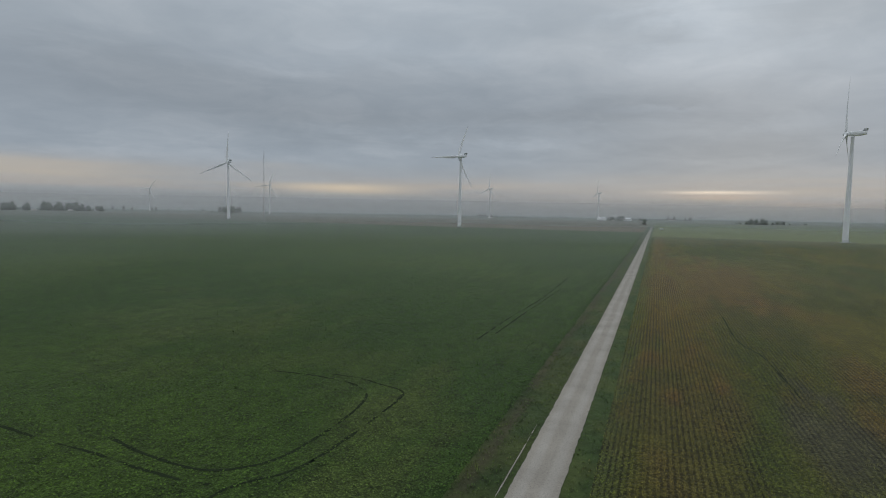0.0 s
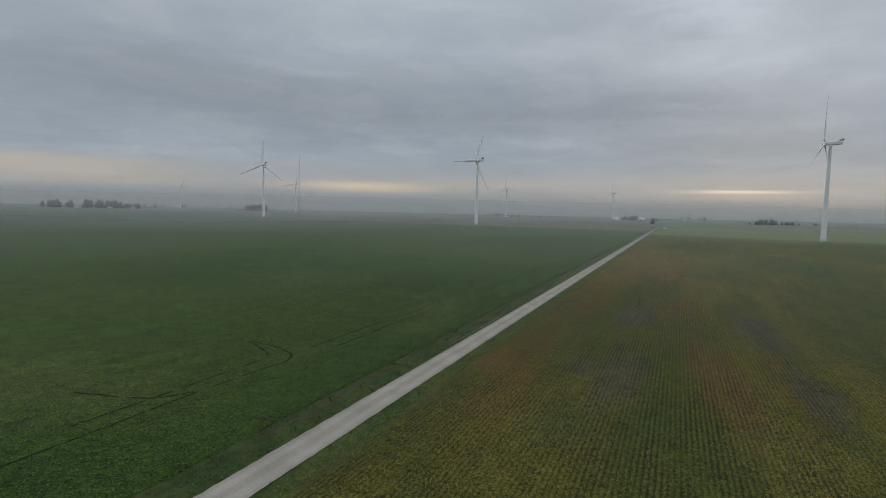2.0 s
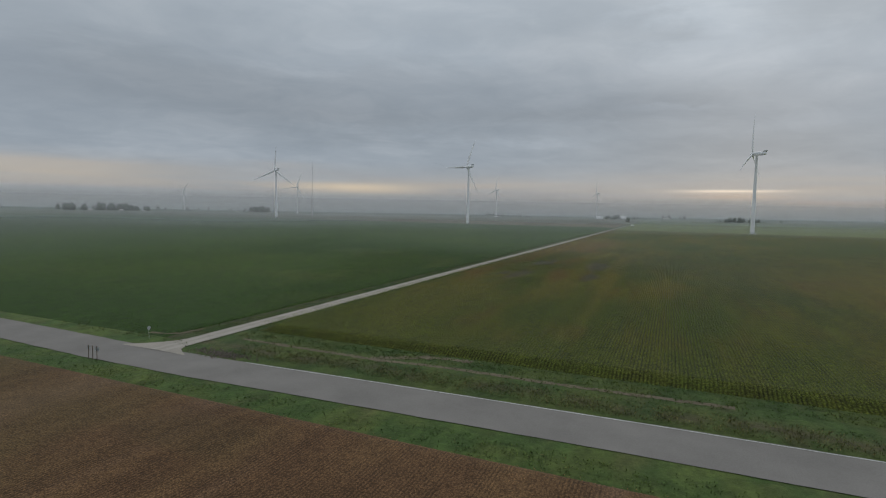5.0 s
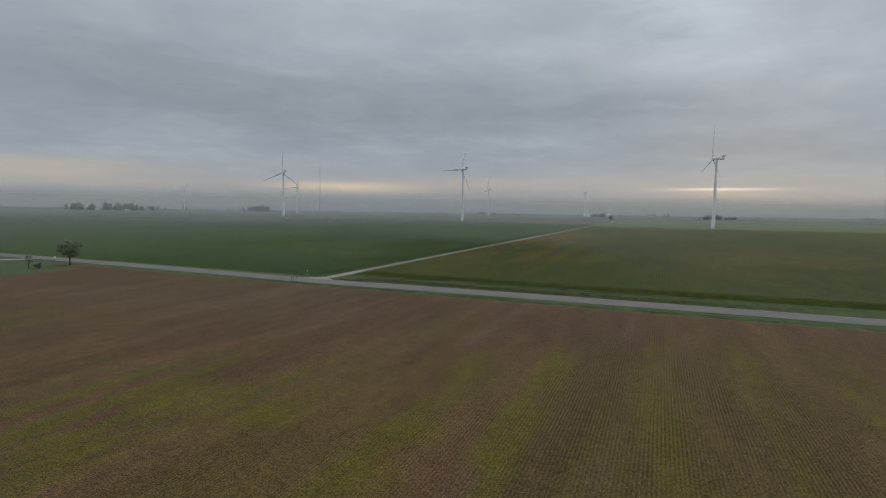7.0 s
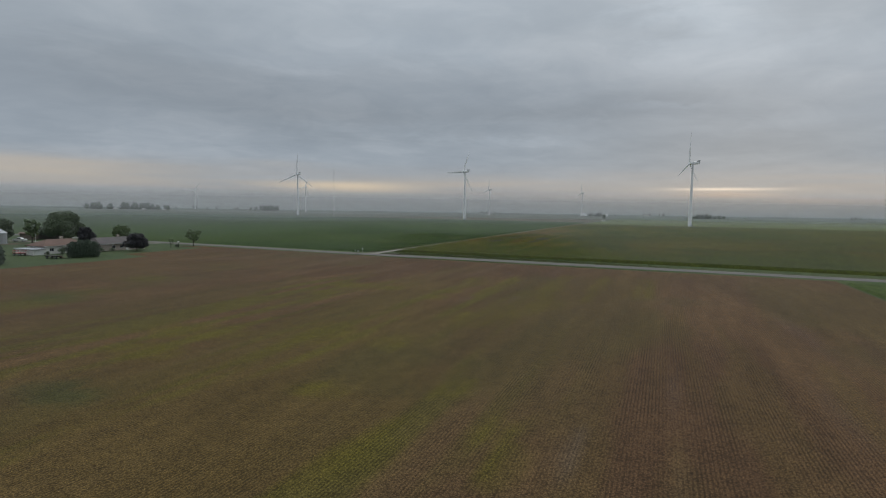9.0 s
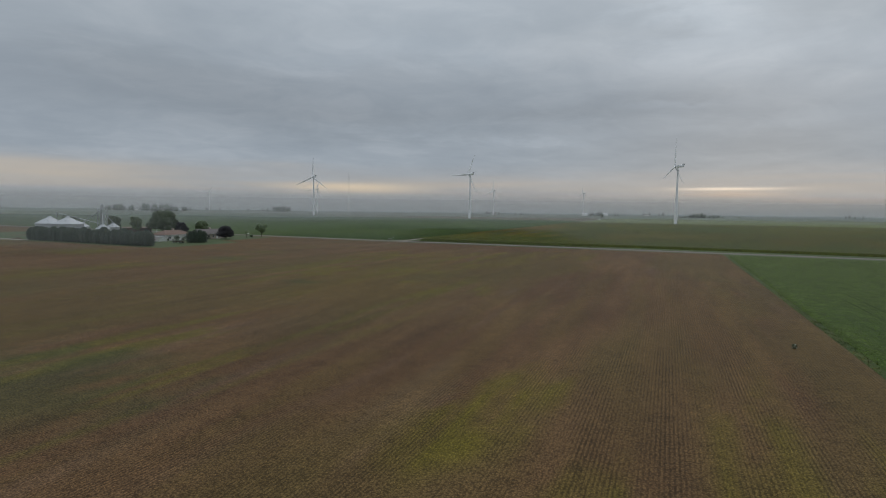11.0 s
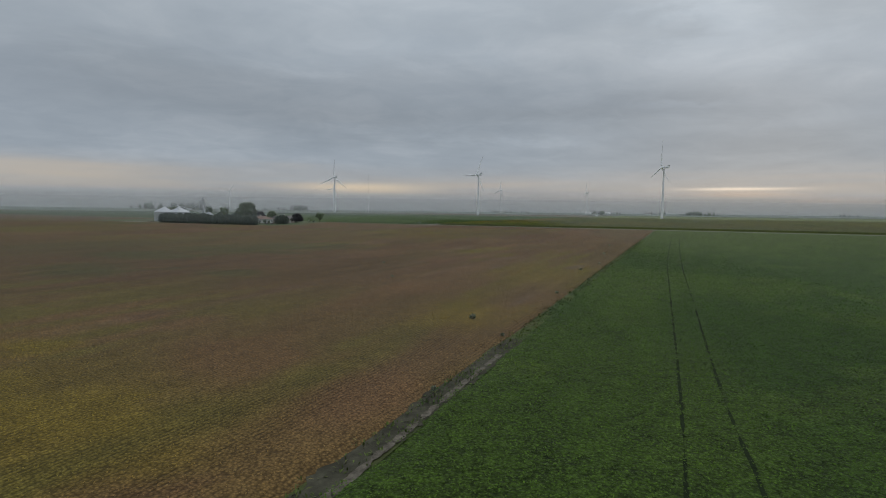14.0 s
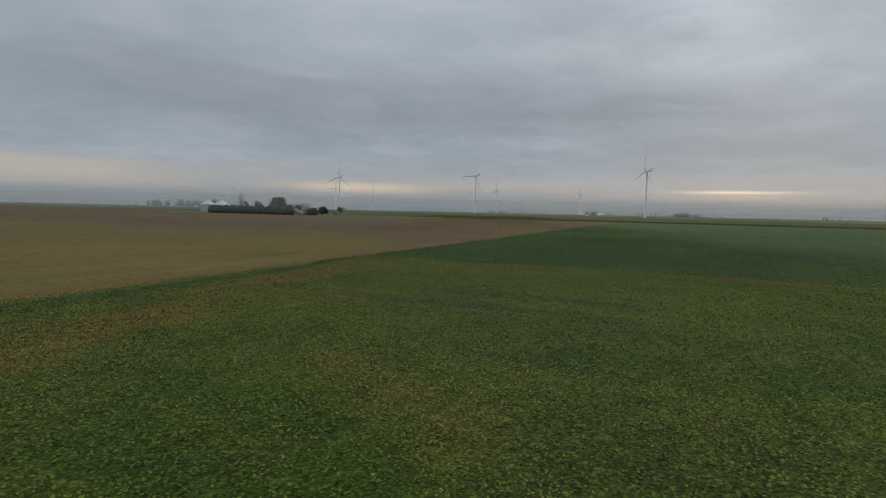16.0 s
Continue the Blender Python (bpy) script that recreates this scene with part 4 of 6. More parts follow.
def stand(x0, x1, y0, y1, pitch, gap, jitter, keep=None):
    """Places of plants in rows along y, thinning out with the distance from the flight line."""
    xs = np.arange(x0 + pitch / 2, x1, pitch)
    ys = np.arange(y0, y1, gap)
    gx, gy = np.meshgrid(xs, ys)
    gx, gy = gx.ravel(), gy.ravel()
    gx = gx + rng.normal(0, jitter, gx.size)
    gy = gy + rng.uniform(-gap / 2, gap / 2, gy.size)
    m = rng.random(gx.size) < grown(gx, gy)
    if keep is not None:
        m &= keep(gx, gy)
    gx, gy = gx[m], gy[m]
    m = clear_of_ruts(gx, gy)
    return gx[m], gy[m]


def leaves_on(x, y, count, spread, low, high, long, broad, tilt, droop, pigment, tips=0.0):
    """Leaf quads on each plant: vertices (n, 4, 3) and a pigment for each vertex."""
    n = len(x) * count
    cx, cy = np.repeat(x, count), np.repeat(y, count)
    r, a = spread * np.sqrt(rng.random(n)), rng.uniform(0, 2 * np.pi, n)
    size = np.repeat(rng.uniform(0.75, 1.2, len(x)), count)
    up = rng.random(n)
    px, py = cx + r * np.cos(a), cy + r * np.sin(a)
    pz = (low + (high - low) * np.sqrt(up) * (1 - 0.35 * (r / max(spread, 1e-3)) ** 2)) * size
    az = a + rng.normal(0, 0.8, n)
    t = rng.uniform(*tilt, n)
    ln, br = long * rng.uniform(0.7, 1.3, n), broad * rng.uniform(0.7, 1.3, n)
    d = np.stack((np.cos(az) * np.cos(t), np.sin(az) * np.cos(t), np.sin(t)), -1)
    roll = rng.normal(0, 0.35, n)
    w = np.stack((-np.sin(az) * np.cos(roll), np.cos(az) * np.cos(roll), np.sin(roll)), -1)
    p = np.stack((px, py, pz), -1)
    mid = p + d * (ln * 0.5)[:, None]
    tip = p + d * ln[:, None]
    tip[:, 2] -= droop * ln
    v = np.stack((p, mid + w * (br / 2)[:, None], tip, mid - w * (br / 2)[:, None]), 1)
    v[..., 2] = np.maximum(v[..., 2], 0.03)
    c = pigment(cx, cy)
    # lower leaves get darker pigment, a painted shade inside the plant
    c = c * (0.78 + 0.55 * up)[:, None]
    if tips:
        dry = rng.random(n) < tips
        c[dry] = c[dry] * 0.4 + np.array((0.17, 0.13, 0.06)) * 0.6
    return v.reshape(-1, 3), np.repeat(c, 4, 0)


def crop(name, sets, label, category):
    v = np.concatenate([s[0] for s in sets])
    c = np.concatenate([s[1] for s in sets])
    return tagged(quads(name, v, c, LEAF), label, category, kind="stuff")


def not_bare(x, y):
    return rng.random(len(x)) > 0.75 * spots(x, y, BARE, 9)


# corn: upright, arching blades and pale tassels
cx, cy = stand(3.4, 110, 14.9, 240, 0.41, 0.33, 0.025, not_bare)
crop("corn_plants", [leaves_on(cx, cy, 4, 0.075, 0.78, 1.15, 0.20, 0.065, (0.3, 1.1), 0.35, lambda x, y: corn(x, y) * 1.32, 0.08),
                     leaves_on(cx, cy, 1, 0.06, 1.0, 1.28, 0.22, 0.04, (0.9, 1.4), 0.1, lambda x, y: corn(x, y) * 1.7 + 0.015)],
     "rows of yellow-green corn plants with pale tassels", "corn")

# soybeans west of the gravel road
sx, sy = stand(-75, -5.2, 6.5, 250, 0.50, 0.36, 0.10)
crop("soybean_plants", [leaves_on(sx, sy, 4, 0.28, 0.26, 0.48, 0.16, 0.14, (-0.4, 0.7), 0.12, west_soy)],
     "dense dark green soybean plants", "soybeans")


# ripe beans: thin upright stems in rows with some green left
def ripe_keep(x, y):
    return rng.random(len(x)) < (1 - bare_strip(x, y)) * 0.55 + 0.45 * ease(cloudy(x, y, 2.5, 18, 91), 0.3, 0.55) * (1 - bare_strip(x, y))


bx, by = stand(20, 146.8, -345, -9.8, 0.30, 0.44, 0.016, ripe_keep)
crop("ripe_bean_plants", [leaves_on(bx, by, 3, 0.06, 0.20, 0.44, 0.085, 0.055, (0.0, 0.9), 0.1, lambda x, y: ripe_beans(x, y) * 1.05, 0.03)],
     "rows of brown ripe soybean plants with leaves shed", "soybeans")

# green beans, coarse far, fine near the end of the flight
gx, gy = stand(147.8, 245, -262, -12, 0.52, 0.42, 0.10)
nx, ny = stand(147.8, 225, -335, -262, 0.42, 0.34, 0.10, lambda x, y: rng.random(len(x)) > bare_strip(x, y))
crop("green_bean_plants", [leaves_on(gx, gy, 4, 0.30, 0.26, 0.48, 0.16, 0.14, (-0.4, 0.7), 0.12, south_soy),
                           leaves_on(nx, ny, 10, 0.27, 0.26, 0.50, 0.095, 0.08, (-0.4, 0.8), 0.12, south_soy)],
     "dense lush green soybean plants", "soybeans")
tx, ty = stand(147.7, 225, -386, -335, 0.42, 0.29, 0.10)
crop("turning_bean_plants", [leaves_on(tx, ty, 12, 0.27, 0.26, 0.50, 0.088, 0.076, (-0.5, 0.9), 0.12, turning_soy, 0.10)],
     "green soybean plants with yellowing leaves", "soybeans")


# grass on the verges
def tufts(x0, x1, y0, y1, each):
    n = int((x1 - x0) * (y1 - y0) * each)
    x, y = rng.uniform(x0, x1, n), rng.uniform(y0, y1, n)
    m = rng.random(n) < grown(x, y) * (0.35 + 0.65 * ease(cloudy(x, y, 2, 3, 95), 0.3, 0.6))
    return x[m], y[m]


bits = []
for (x0, x1, y0, y1, each) in ((-5.1, -1.75, 9, 230, 7), (1.7, 3.3, 14.5, 230, 7), (8, 125, 3.5, 8.6, 7), (6, 125, 10.8, 14.8, 12), (5, 70, 9.0, 10.8, 5),
                               (-58, 1, 3.5, 5.5, 6), (-80, 160, -9.6, -6.2, 7), (146.6, 147.9, -345, -12, 8), (146.7, 147.8, -345, -318, 28), (3, 8, 10.5, 14.6, 10)):
    vx, vy = tufts(x0, x1, y0, y1, each)
    bits.append(leaves_on(vx, vy, 3, 0.14, 0.02, 0.16, 0.22, 0.08, (0.3, 1.3), 0.15, verge_pigment, 0.03))
for (x0, x1, y0, y1, each) in ((10, 130, 3.0, 7.2, 5), (-50, -6, 3.6, 5.4, 4), (146.7, 147.3, -345, -14, 1.5)):
    vx, vy = tufts(x0, x1, y0, y1, each)
    bits.append(leaves_on(vx, vy, 5, 0.2, 0.1, 0.5, 0.3, 0.07, (0.4, 1.4), 0.2, lambda x, y: blend(verge_pigment(x, y), (0.105, 0.088, 0.045), 0.45), 0.16))
crop("verge_grass", bits, "rough tufts of grass and weeds on the verges", "grass")

# tall weeds standing in the bean fields
weed_rng = random.Random(5)


def weed(name, x, y, high, mat, label):
    high *= 0.45
    ob = base(name, pose(x, y, 0.03), label, "weed", "weeds among the beans")
    bm = bmesh.new()
    for k in range(5):
        a = weed_rng.uniform(0, 6.28)
        tube(bm, (0, 0, 0), (math.cos(a) * high * 0.25, math.sin(a) * high * 0.25, high * weed_rng.uniform(0.7, 1)), 0.015, 0.006, 4)
    part("stem", bm, BARK, ob)
    bm = bmesh.new()
    for k in range(70):
        a, r, z = weed_rng.uniform(0, 6.28), high * 0.38 * math.sqrt(weed_rng.random()), high * weed_rng.uniform(0.25, 1.05)
        c = Vector((r * math.cos(a), r * math.sin(a), z))
        m = Matrix.LocRotScale(c, Euler((weed_rng.uniform(-1, 1), weed_rng.uniform(-1, 1), a)), (0.16 * high, 0.10 * high, 1))
        q = [bm.verts.new(m @ Vector(p)) for p in ((-1, 0, 0), (0, -1, 0), (1, 0, 0), (0, 1, 0))]
        bm.faces.new(q)
    part("leaves", bm, mat, ob)
    return ob


for x, y, h in ((108.8, -241.5, 1.3), (141.7, -281, 1.5), (120, -258, 1.1), (143.8, -314.5, 1.0), (140.7, -165, 1.6), (143.8, -234, 1.3),
                (145.4, -222, 1.2), (143, -196, 1.4), (146.2, -286, 0.9), (145.6, -262, 1.1), (146.6, -300, 0.9), (147.0, -246, 0.9)):
    weed("tall_weed", x, y, h, OAK, "tall dark green weed standing above ripe beans")

# rubble at the corner of the roads
bm = bmesh.new()
rr = random.Random(9)
for k in range(420):
    x, y = rr.gauss(8.6, 2.2), rr.gauss(2.6, 0.7)
    s = rr.uniform(0.04, 0.12)
    made = bmesh.ops.create_icosphere(bm, subdivisions=1, radius=s, matrix=pose(x, y, 0.09 + s * 0.4, rr.uniform(0, 90), rr.uniform(0, 90)))["verts"]
    for v in made:
        v.co += Vector((rr.uniform(-1, 1), rr.uniform(-1, 1), rr.uniform(-1, 1))) * s * 0.42
tagged(mesh_object("rubble", bm, STONE), "loose grey and brown stones heaped at the corner", "stones", kind="stuff")


# ---- wind turbines ----
HUB = 80.0
FACING = 68


def blade_mesh():
    sections = []
    for r, chord, thick, twist in ((1.2, 1.9, 1.9, 0), (3.0, 2.0, 1.7, 6), (6.5, 3.0, 0.95, 16), (9.0, 3.35, 0.75, 13), (14, 2.75, 0.5, 9), (22, 1.95, 0.34, 5),
                                   (30, 1.35, 0.22, 2), (37, 0.85, 0.13, 0), (40.5, 0.45, 0.08, -1), (42, 0.12, 0.04, -1)):
        ring = []
        for k in range(12):
            a = 2 * math.pi * k / 12
            u, v = math.cos(a), math.sin(a)
            shift = 0.0 if r < 4 else 0.22
            w = (u - shift) * chord / 2
            t = v * thick / 2 * (1 if r < 4 else (0.55 + 0.45 * u) if u < 0 else 1.0)
            b = radians(twist)
            ring.append((w * math.cos(b) - t * math.sin(b), -(w * math.sin(b) + t * math.cos(b)) + 0.0011 * r * r * -1.0, r))
        sections.append(ring)
    return rings(bmesh.new(), sections)


def turbine(x, y, spin, facing=FACING, scale=1.0):
    """The rotor faces +y of its own frame before it is turned."""
    ob = base("wind_turbine", pose(x, y, 0.02, 0, 0, facing) @ Matrix.Scale(scale, 4),
              "white three-bladed wind turbine standing in the fields", "wind turbine", "wind farm")
    bm = bmesh.new()
    bmesh.ops.create_cone(bm, segments=32, radius1=4.2, radius2=3.6, depth=0.5, cap_ends=True, matrix=Matrix.Translation((0, 0, 0.25)))
    part("foundation", bm, CONCRETE, ob, "round concrete foundation")
    bm = bmesh.new()
    sections = []
    for z, r in ((0.45, 2.05), (0.9, 2.03), (20, 1.78), (40, 1.52), (60, 1.28), (77.2, 1.05), (77.6, 1.25), (78.0, 1.25)):
        sections.append([(r * math.cos(k * math.pi / 14), r * math.sin(k * math.pi / 14), z) for k in range(28)])
    tower = part("tower", rings(bm, sections), WHITE, ob, smooth=True)
    for z, r in ((20, 1.81), (40, 1.55), (60, 1.31)):
        bm = bmesh.new()
        bmesh.ops.create_cone(bm, segments=28, radius1=r, radius2=r, depth=0.12, cap_ends=True, matrix=Matrix.Translation((0, 0, z)))
        part("flange", bm, WHITE, tower)
    bm = bmesh.new()
    box(bm, -0.5, 0.5, -2.22, -2.05, 1.2, 3.3, 0.04)
    part("door", bm, GREY, tower, "grey steel tower door")
    bm = bmesh.new()
    box(bm, -0.6, 0.6, -3.3, -2.1, 0.5, 1.15, 0.02)
    part("steps", bm, GREY, tower)
    bm = bmesh.new()
    rows = []
    for yy, w, lo, hi in ((2.6, 1.25, -1.2, 1.3), (2.2, 1.55, -1.5, 1.6), (0, 1.7, -1.65, 1.8), (-4.5, 1.65, -1.6, 1.85), (-7.6, 1.45, -1.15, 1.75), (-8.1, 1.15, -0.8, 1.5)):
        ring = []
        for k in range(16):
            a = 2 * math.pi * k / 16
            cu, su = math.cos(a), math.sin(a)
            ring.append((w * math.copysign(abs(cu) ** 0.45, cu), yy, HUB + (lo + hi) / 2 + (hi - lo) / 2 * math.copysign(abs(su) ** 0.45, su)))
        rows.append(ring)
    nacelle = part("nacelle", rings(bm, rows), WHITE, ob, smooth=True)
    bm = bmesh.new()
    box(bm, -1.5, 1.5, -8.0, -5.6, HUB + 1.7, HUB + 2.5, 0.15)
    for v in bm.verts:
        if v.co.z > HUB + 2.2:
            v.co.y -= 0.9
            v.co.z += 0.7
    part("cooler", bm, GREY, nacelle, "grey raised cooler on the nacelle")
    bm = bmesh.new()
    tube(bm, (0.4, -4.8, HUB + 1.7), (0.4, -4.8, HUB + 3.4), 0.06, 0.04, 6)
    tube(bm, (0.1, -4.8, HUB + 3.2), (0.7, -4.8, HUB + 3.2), 0.03, 0.03, 5)
    part("wind_vane", bm, GREY, nacelle)
    bm = bmesh.new()
    rows = []
    for yy, r in ((2.5, 1.45), (3.2, 1.65), (4.3, 1.6), (5.2, 1.2), (5.8, 0.65), (6.0, 0.15)):
        rows.append([(r * math.cos(k * math.pi / 10), yy, HUB + 0.1 + r * math.sin(k * math.pi / 10)) for k in range(20)])
    part("spinner", rings(bm, rows), WHITE, ob, smooth=True)
    for k in range(3):
        b = part("blade", blade_mesh(), WHITE, ob, smooth=True)
        b.matrix_local = Matrix.Translation((0, 3.9, HUB + 0.1)) @ pose(0, 0, 0, -3, spin + 120 * k, 0)
    return ob


for x, y, spin in ((136.3, 558.7, 3), (-200.7, 644.4, 24), (-543.0, 647.5, 4), (-961.7, 1221, 22), (-405.4, 1423, 8), (-154.8, 1693, 4), (-1679, 1433, 35)):
    turbine(x, y, spin)


for x, y, z in ((136.3, 558.7, 0.36), (-200.7, 644.4, 0.56), (-543.0, 647.5, 0.56)):
    bm = bmesh.new()
    made = bmesh.ops.create_cone(bm, segments=40, radius1=9.5, radius2=8.5, depth=0.2, cap_ends=True, matrix=Matrix.Translation((x, y, z)))["verts"]
    for v in made:
        s = 1 + 0.12 * math.sin(3 * math.atan2(v.co.y - y, v.co.x - x) + x)
        v.co.x, v.co.y = x + (v.co.x - x) * s, y + (v.co.y - y) * s
    tagged(mesh_object("gravel_pad", bm, DIRT), "pale gravel pad round a turbine foot", "gravel pad", kind="structure")


# ---- guyed radio mast ----
def mast(x, y, high):
    ob = base("radio_mast", pose(x, y, 0.05, 0, 0, 20), "slender guyed lattice radio mast with antenna panels", "radio mast")
    bm = bmesh.new()
    box(bm, -1.2, 1.2, -1.2, 1.2, 0, 0.6, 0.05)
    part("footing", bm, CONCRETE, ob)
    corners = [(0.55 * math.cos(a), 0.55 * math.sin(a)) for a in (0, 2.094, 4.189)]
    for cx, cy in corners:
        part("leg", tube(bmesh.new(), (cx, cy, 0.5), (cx, cy, high), 0.05, 0.05, 6), STEEL, ob)
    bm = bmesh.new()
    z, k = 0.6, 0
    while z < high - 1.5:
        for i in range(3):
            a, b = corners[i], corners[(i + 1) % 3]
            if k % 2:
                a, b = b, a
            tube(bm, (*a, z), (*b, z + 1.4), 0.025, 0.025, 4)
        z += 1.4
        k += 1
    part("bracing", bm, STEEL, ob)
    part("spike", tube(bmesh.new(), (0, 0, high - 0.2), (0, 0, high + 5), 0.07, 0.04, 6), STEEL, ob)
    for k in range(7):
        bm = bmesh.new()
        z = 10 + k * 3.1
        box(bm, -1.25, -0.6, -0.4, 0.4, z, z + 0.7, 0.05)
        part("antenna_panel", bm, RUST, ob, "rust-brown antenna panel")
    for a in (0.3, 2.39, 4.49):
        for z in (25, 50, 74):
            end = (42 * math.cos(a), 42 * math.sin(a), 0.2)
            part("guy_wire", tube(bmesh.new(), (0, 0, z), end, 0.025, 0.025, 4), STEEL, ob)


mast(-385, 537, 76)


# ---- trees ----
def leaf_cloud(name, centres, each, leaf, mat, parent, seed, flat=0.9):
    """A crown: leaf quads in clumps, each clump (x, y, z, radius across, radius up)."""
    g = np.random.default_rng(seed)
    vs = []
    for cx, cy, cz, rx, rz in centres:
        n = max(8, int(each * rx * rx))
        u = g.normal(size=(n, 3))
        u /= np.linalg.norm(u, axis=1)[:, None]
        rad = g.uniform(0.45, 1.06, n) ** 0.5
        p = u * rad[:, None] * np.array((rx, rx, rz)) + np.array((cx, cy, cz))
        normal = u + g.normal(0, 0.55, (n, 3))
        normal[:, 2] += 0.35
        normal /= np.linalg.norm(normal, axis=1)[:, None]
        t = np.cross(normal, g.normal(size=(n, 3)))
        t /= np.linalg.norm(t, axis=1)[:, None]
        b = np.cross(normal, t)
        s = leaf * g.uniform(0.6, 1.35, n)[:, None]
        vs.append(np.stack((p - t * s, p - b * s * 0.7, p + t * s, p + b * s * 0.7), 1).reshape(-1, 3))
    ob = quads(name, np.concatenate(vs), None, mat)
    ob.parent = parent
    return ob


def broad_tree(name, x, y, high, wide, mat, label, seed, leaf=0.35, clumps=16, each=60, bare=0.16, group="", dome=0.0):
    """A tapered trunk with limbs and a crown of clumps with gaps and an uneven outline."""
    rnd = random.Random(seed)
    wide, high = wide * 0.8, high * 0.95
    ob = base(name, pose(x, y, 0.05), label, "tree", group)
    bm = bmesh.new()
    top = high * 0.55
    r0 = high * 0.028
    rows = []
    for z, f in ((0, 1.35), (high * 0.04, 1.0), (high * 0.2, 0.8), (top, 0.4)):
        rows.append([(r0 * f * math.cos(k * math.pi / 5) + 0.02 * z * math.sin(seed), r0 * f * math.sin(k * math.pi / 5), z) for k in range(10)])
    part("trunk", rings(bm, rows), BARK, ob, smooth=True)
    low = high * bare
    mid = (low + high) / 2
    centres = []
    for k in range(clumps):
        a = k * 2.399 + rnd.uniform(-0.4, 0.4)
        t = (k + 0.5) / clumps
        z = low + (high - low) * (0.16 + 0.70 * t)
        reach = math.sqrt(max(0.05, 1 - ((z - mid) / ((high - low) * 0.58)) ** 2)) * wide / 2
        if dome:
            reach = wide / 2 * (1 - dome * t ** 1.5) * rnd.uniform(0.85, 1.12)
        r = reach * rnd.uniform(0.45, 0.85 if dome else 0.78)
        size = wide * (rnd.uniform(0.11, 0.20) if dome else rnd.uniform(0.15, 0.23))
        centres.append((r * math.cos(a), r * math.sin(a), z, size, size * rnd.uniform(0.65, 0.9)))
    centres.append((0, 0, mid + (high - low) * 0.05, wide * 0.28, (high - low) * 0.34))
    for c in centres[:: max(1, clumps // 6)][:6]:
        start = Vector((0, 0, min(top * 0.95, max(high * 0.15, c[2] * 0.5))))
        part("limb", tube(bmesh.new(), start, c[:3], r0 * 0.4, r0 * 0.12, 6), BARK, ob)
    leaf_cloud("crown", centres, each, leaf, mat, ob, seed)
    return ob


def evergreen(name, m, high, wide, seed, label, group):
    """A dense evergreen, broad at the foot and rounded above, of short sprays."""
    g = np.random.default_rng(seed)
    ob = base(name, m, label, "evergreen", group)
    part("trunk", tube(bmesh.new(), (0, 0, 0), (0, 0, high * 0.6), 0.16, 0.06, 7), BARK, ob)
    n = 2600
    t = g.random(n) ** 0.85
    z = 0.15 + t * (high - 0.15)
    lump = 1 + 0.10 * np.sin(5 * t * 6.28 + seed)
    radius = wide / 2 * np.clip(1.04 - 0.62 * t ** 5, 0.05, 1) * np.minimum(1, 0.72 + t * 1.6) * lump
    a = g.uniform(0, 6.283, n)
    rr = radius * np.sqrt(g.uniform(0.35, 1.1, n)) * np.where(t > 0.9, np.sqrt(g.random(n)), 1)
    p = np.stack((rr * np.cos(a), rr * np.sin(a), z), -1)
    out = np.stack((np.cos(a), np.sin(a), np.full(n, 0.5)), -1) + g.normal(0, 0.4, (n, 3))
    out /= np.linalg.norm(out, axis=1)[:, None]
    tt = np.cross(out, g.normal(size=(n, 3)))
    tt /= np.linalg.norm(tt, axis=1)[:, None]
    b = np.cross(out, tt)
    s = g.uniform(0.13, 0.28, n)[:, None]
    v = np.stack((p - tt * s, p - b * s * 0.6, p + tt * s, p + b * s * 0.6), 1).reshape(-1, 3)
    sprays = quads("sprays", v, None, CONIFER)
    sprays.parent = ob
    return ob


# the windbreak: a long row of evergreens
models = [evergreen("evergreen", pose(-148.4 + 2.2 * k, -89 + 0.4 * (k % 2), 0.04), 5.8 + 0.3 * k, 4.2, 100 + k,
                    "dense dark evergreen in a long windbreak row", "windbreak row") for k in range(3)]
rw = random.Random(3)
for k in range(3, 37):
    s = rw.uniform(0.92, 1.08)
    copy_thing(models[k % 3], pose(-148.4 + 2.2 * k, -89 + rw.uniform(-0.5, 0.5), 0.04, 0, 0, rw.uniform(0, 360)) @ Matrix.Diagonal((s, s, s * rw.uniform(0.93, 1.06), 1)))
for x, y, s in ((-73.4, -65.4, 0.86), (-72.4, -63.6, 0.95), (-71.4, -61.8, 0.95), (-70.6, -60.4, 0.86)):
    tagged(copy_thing(models[1], pose(x, y, 0.04, 0, 0, x * 37) @ Matrix.Scale(s, 4)), "large dense dark evergreen beside the houses", group="yard evergreens")

broad_tree("broadleaf_tree", -131.4, -32.8, 15.0, 21.5, OAK, "large spreading dark green shade tree behind the houses", 1, 0.26, 44, 120, 0.2, "", 0.68)
broad_tree("plum_tree", -80.5, -37.5, 7.1, 10.4, PURPLE, "round dark plum-leaved tree before a house", 2, 0.2, 34, 200, 0.14, "", 0.45)
broad_tree("plum_tree", -118.7, -31.7, 9.0, 8.4, PURPLE, "dark plum-leaved tree behind the house", 3, 0.2, 30, 200, 0.1, "", 0.45)
broad_tree("young_tree", -84.0, -8.3, 7.9, 8.2, LIGHTLEAF, "slender green tree with open crown by the road", 4, 0.24, 10, 70, 0.25)
broad_tree("young_tree", -84, -19.6, 4.6, 3.6, LIGHTLEAF, "thin sparse young tree on the lawn", 5, 0.2, 6, 40, 0.3)
broad_tree("shrub", -81.5, -18.8, 1.9, 2.6, OAK, "low dark rounded shrub on the lawn", 6, 0.2, 7, 120, 0.05)
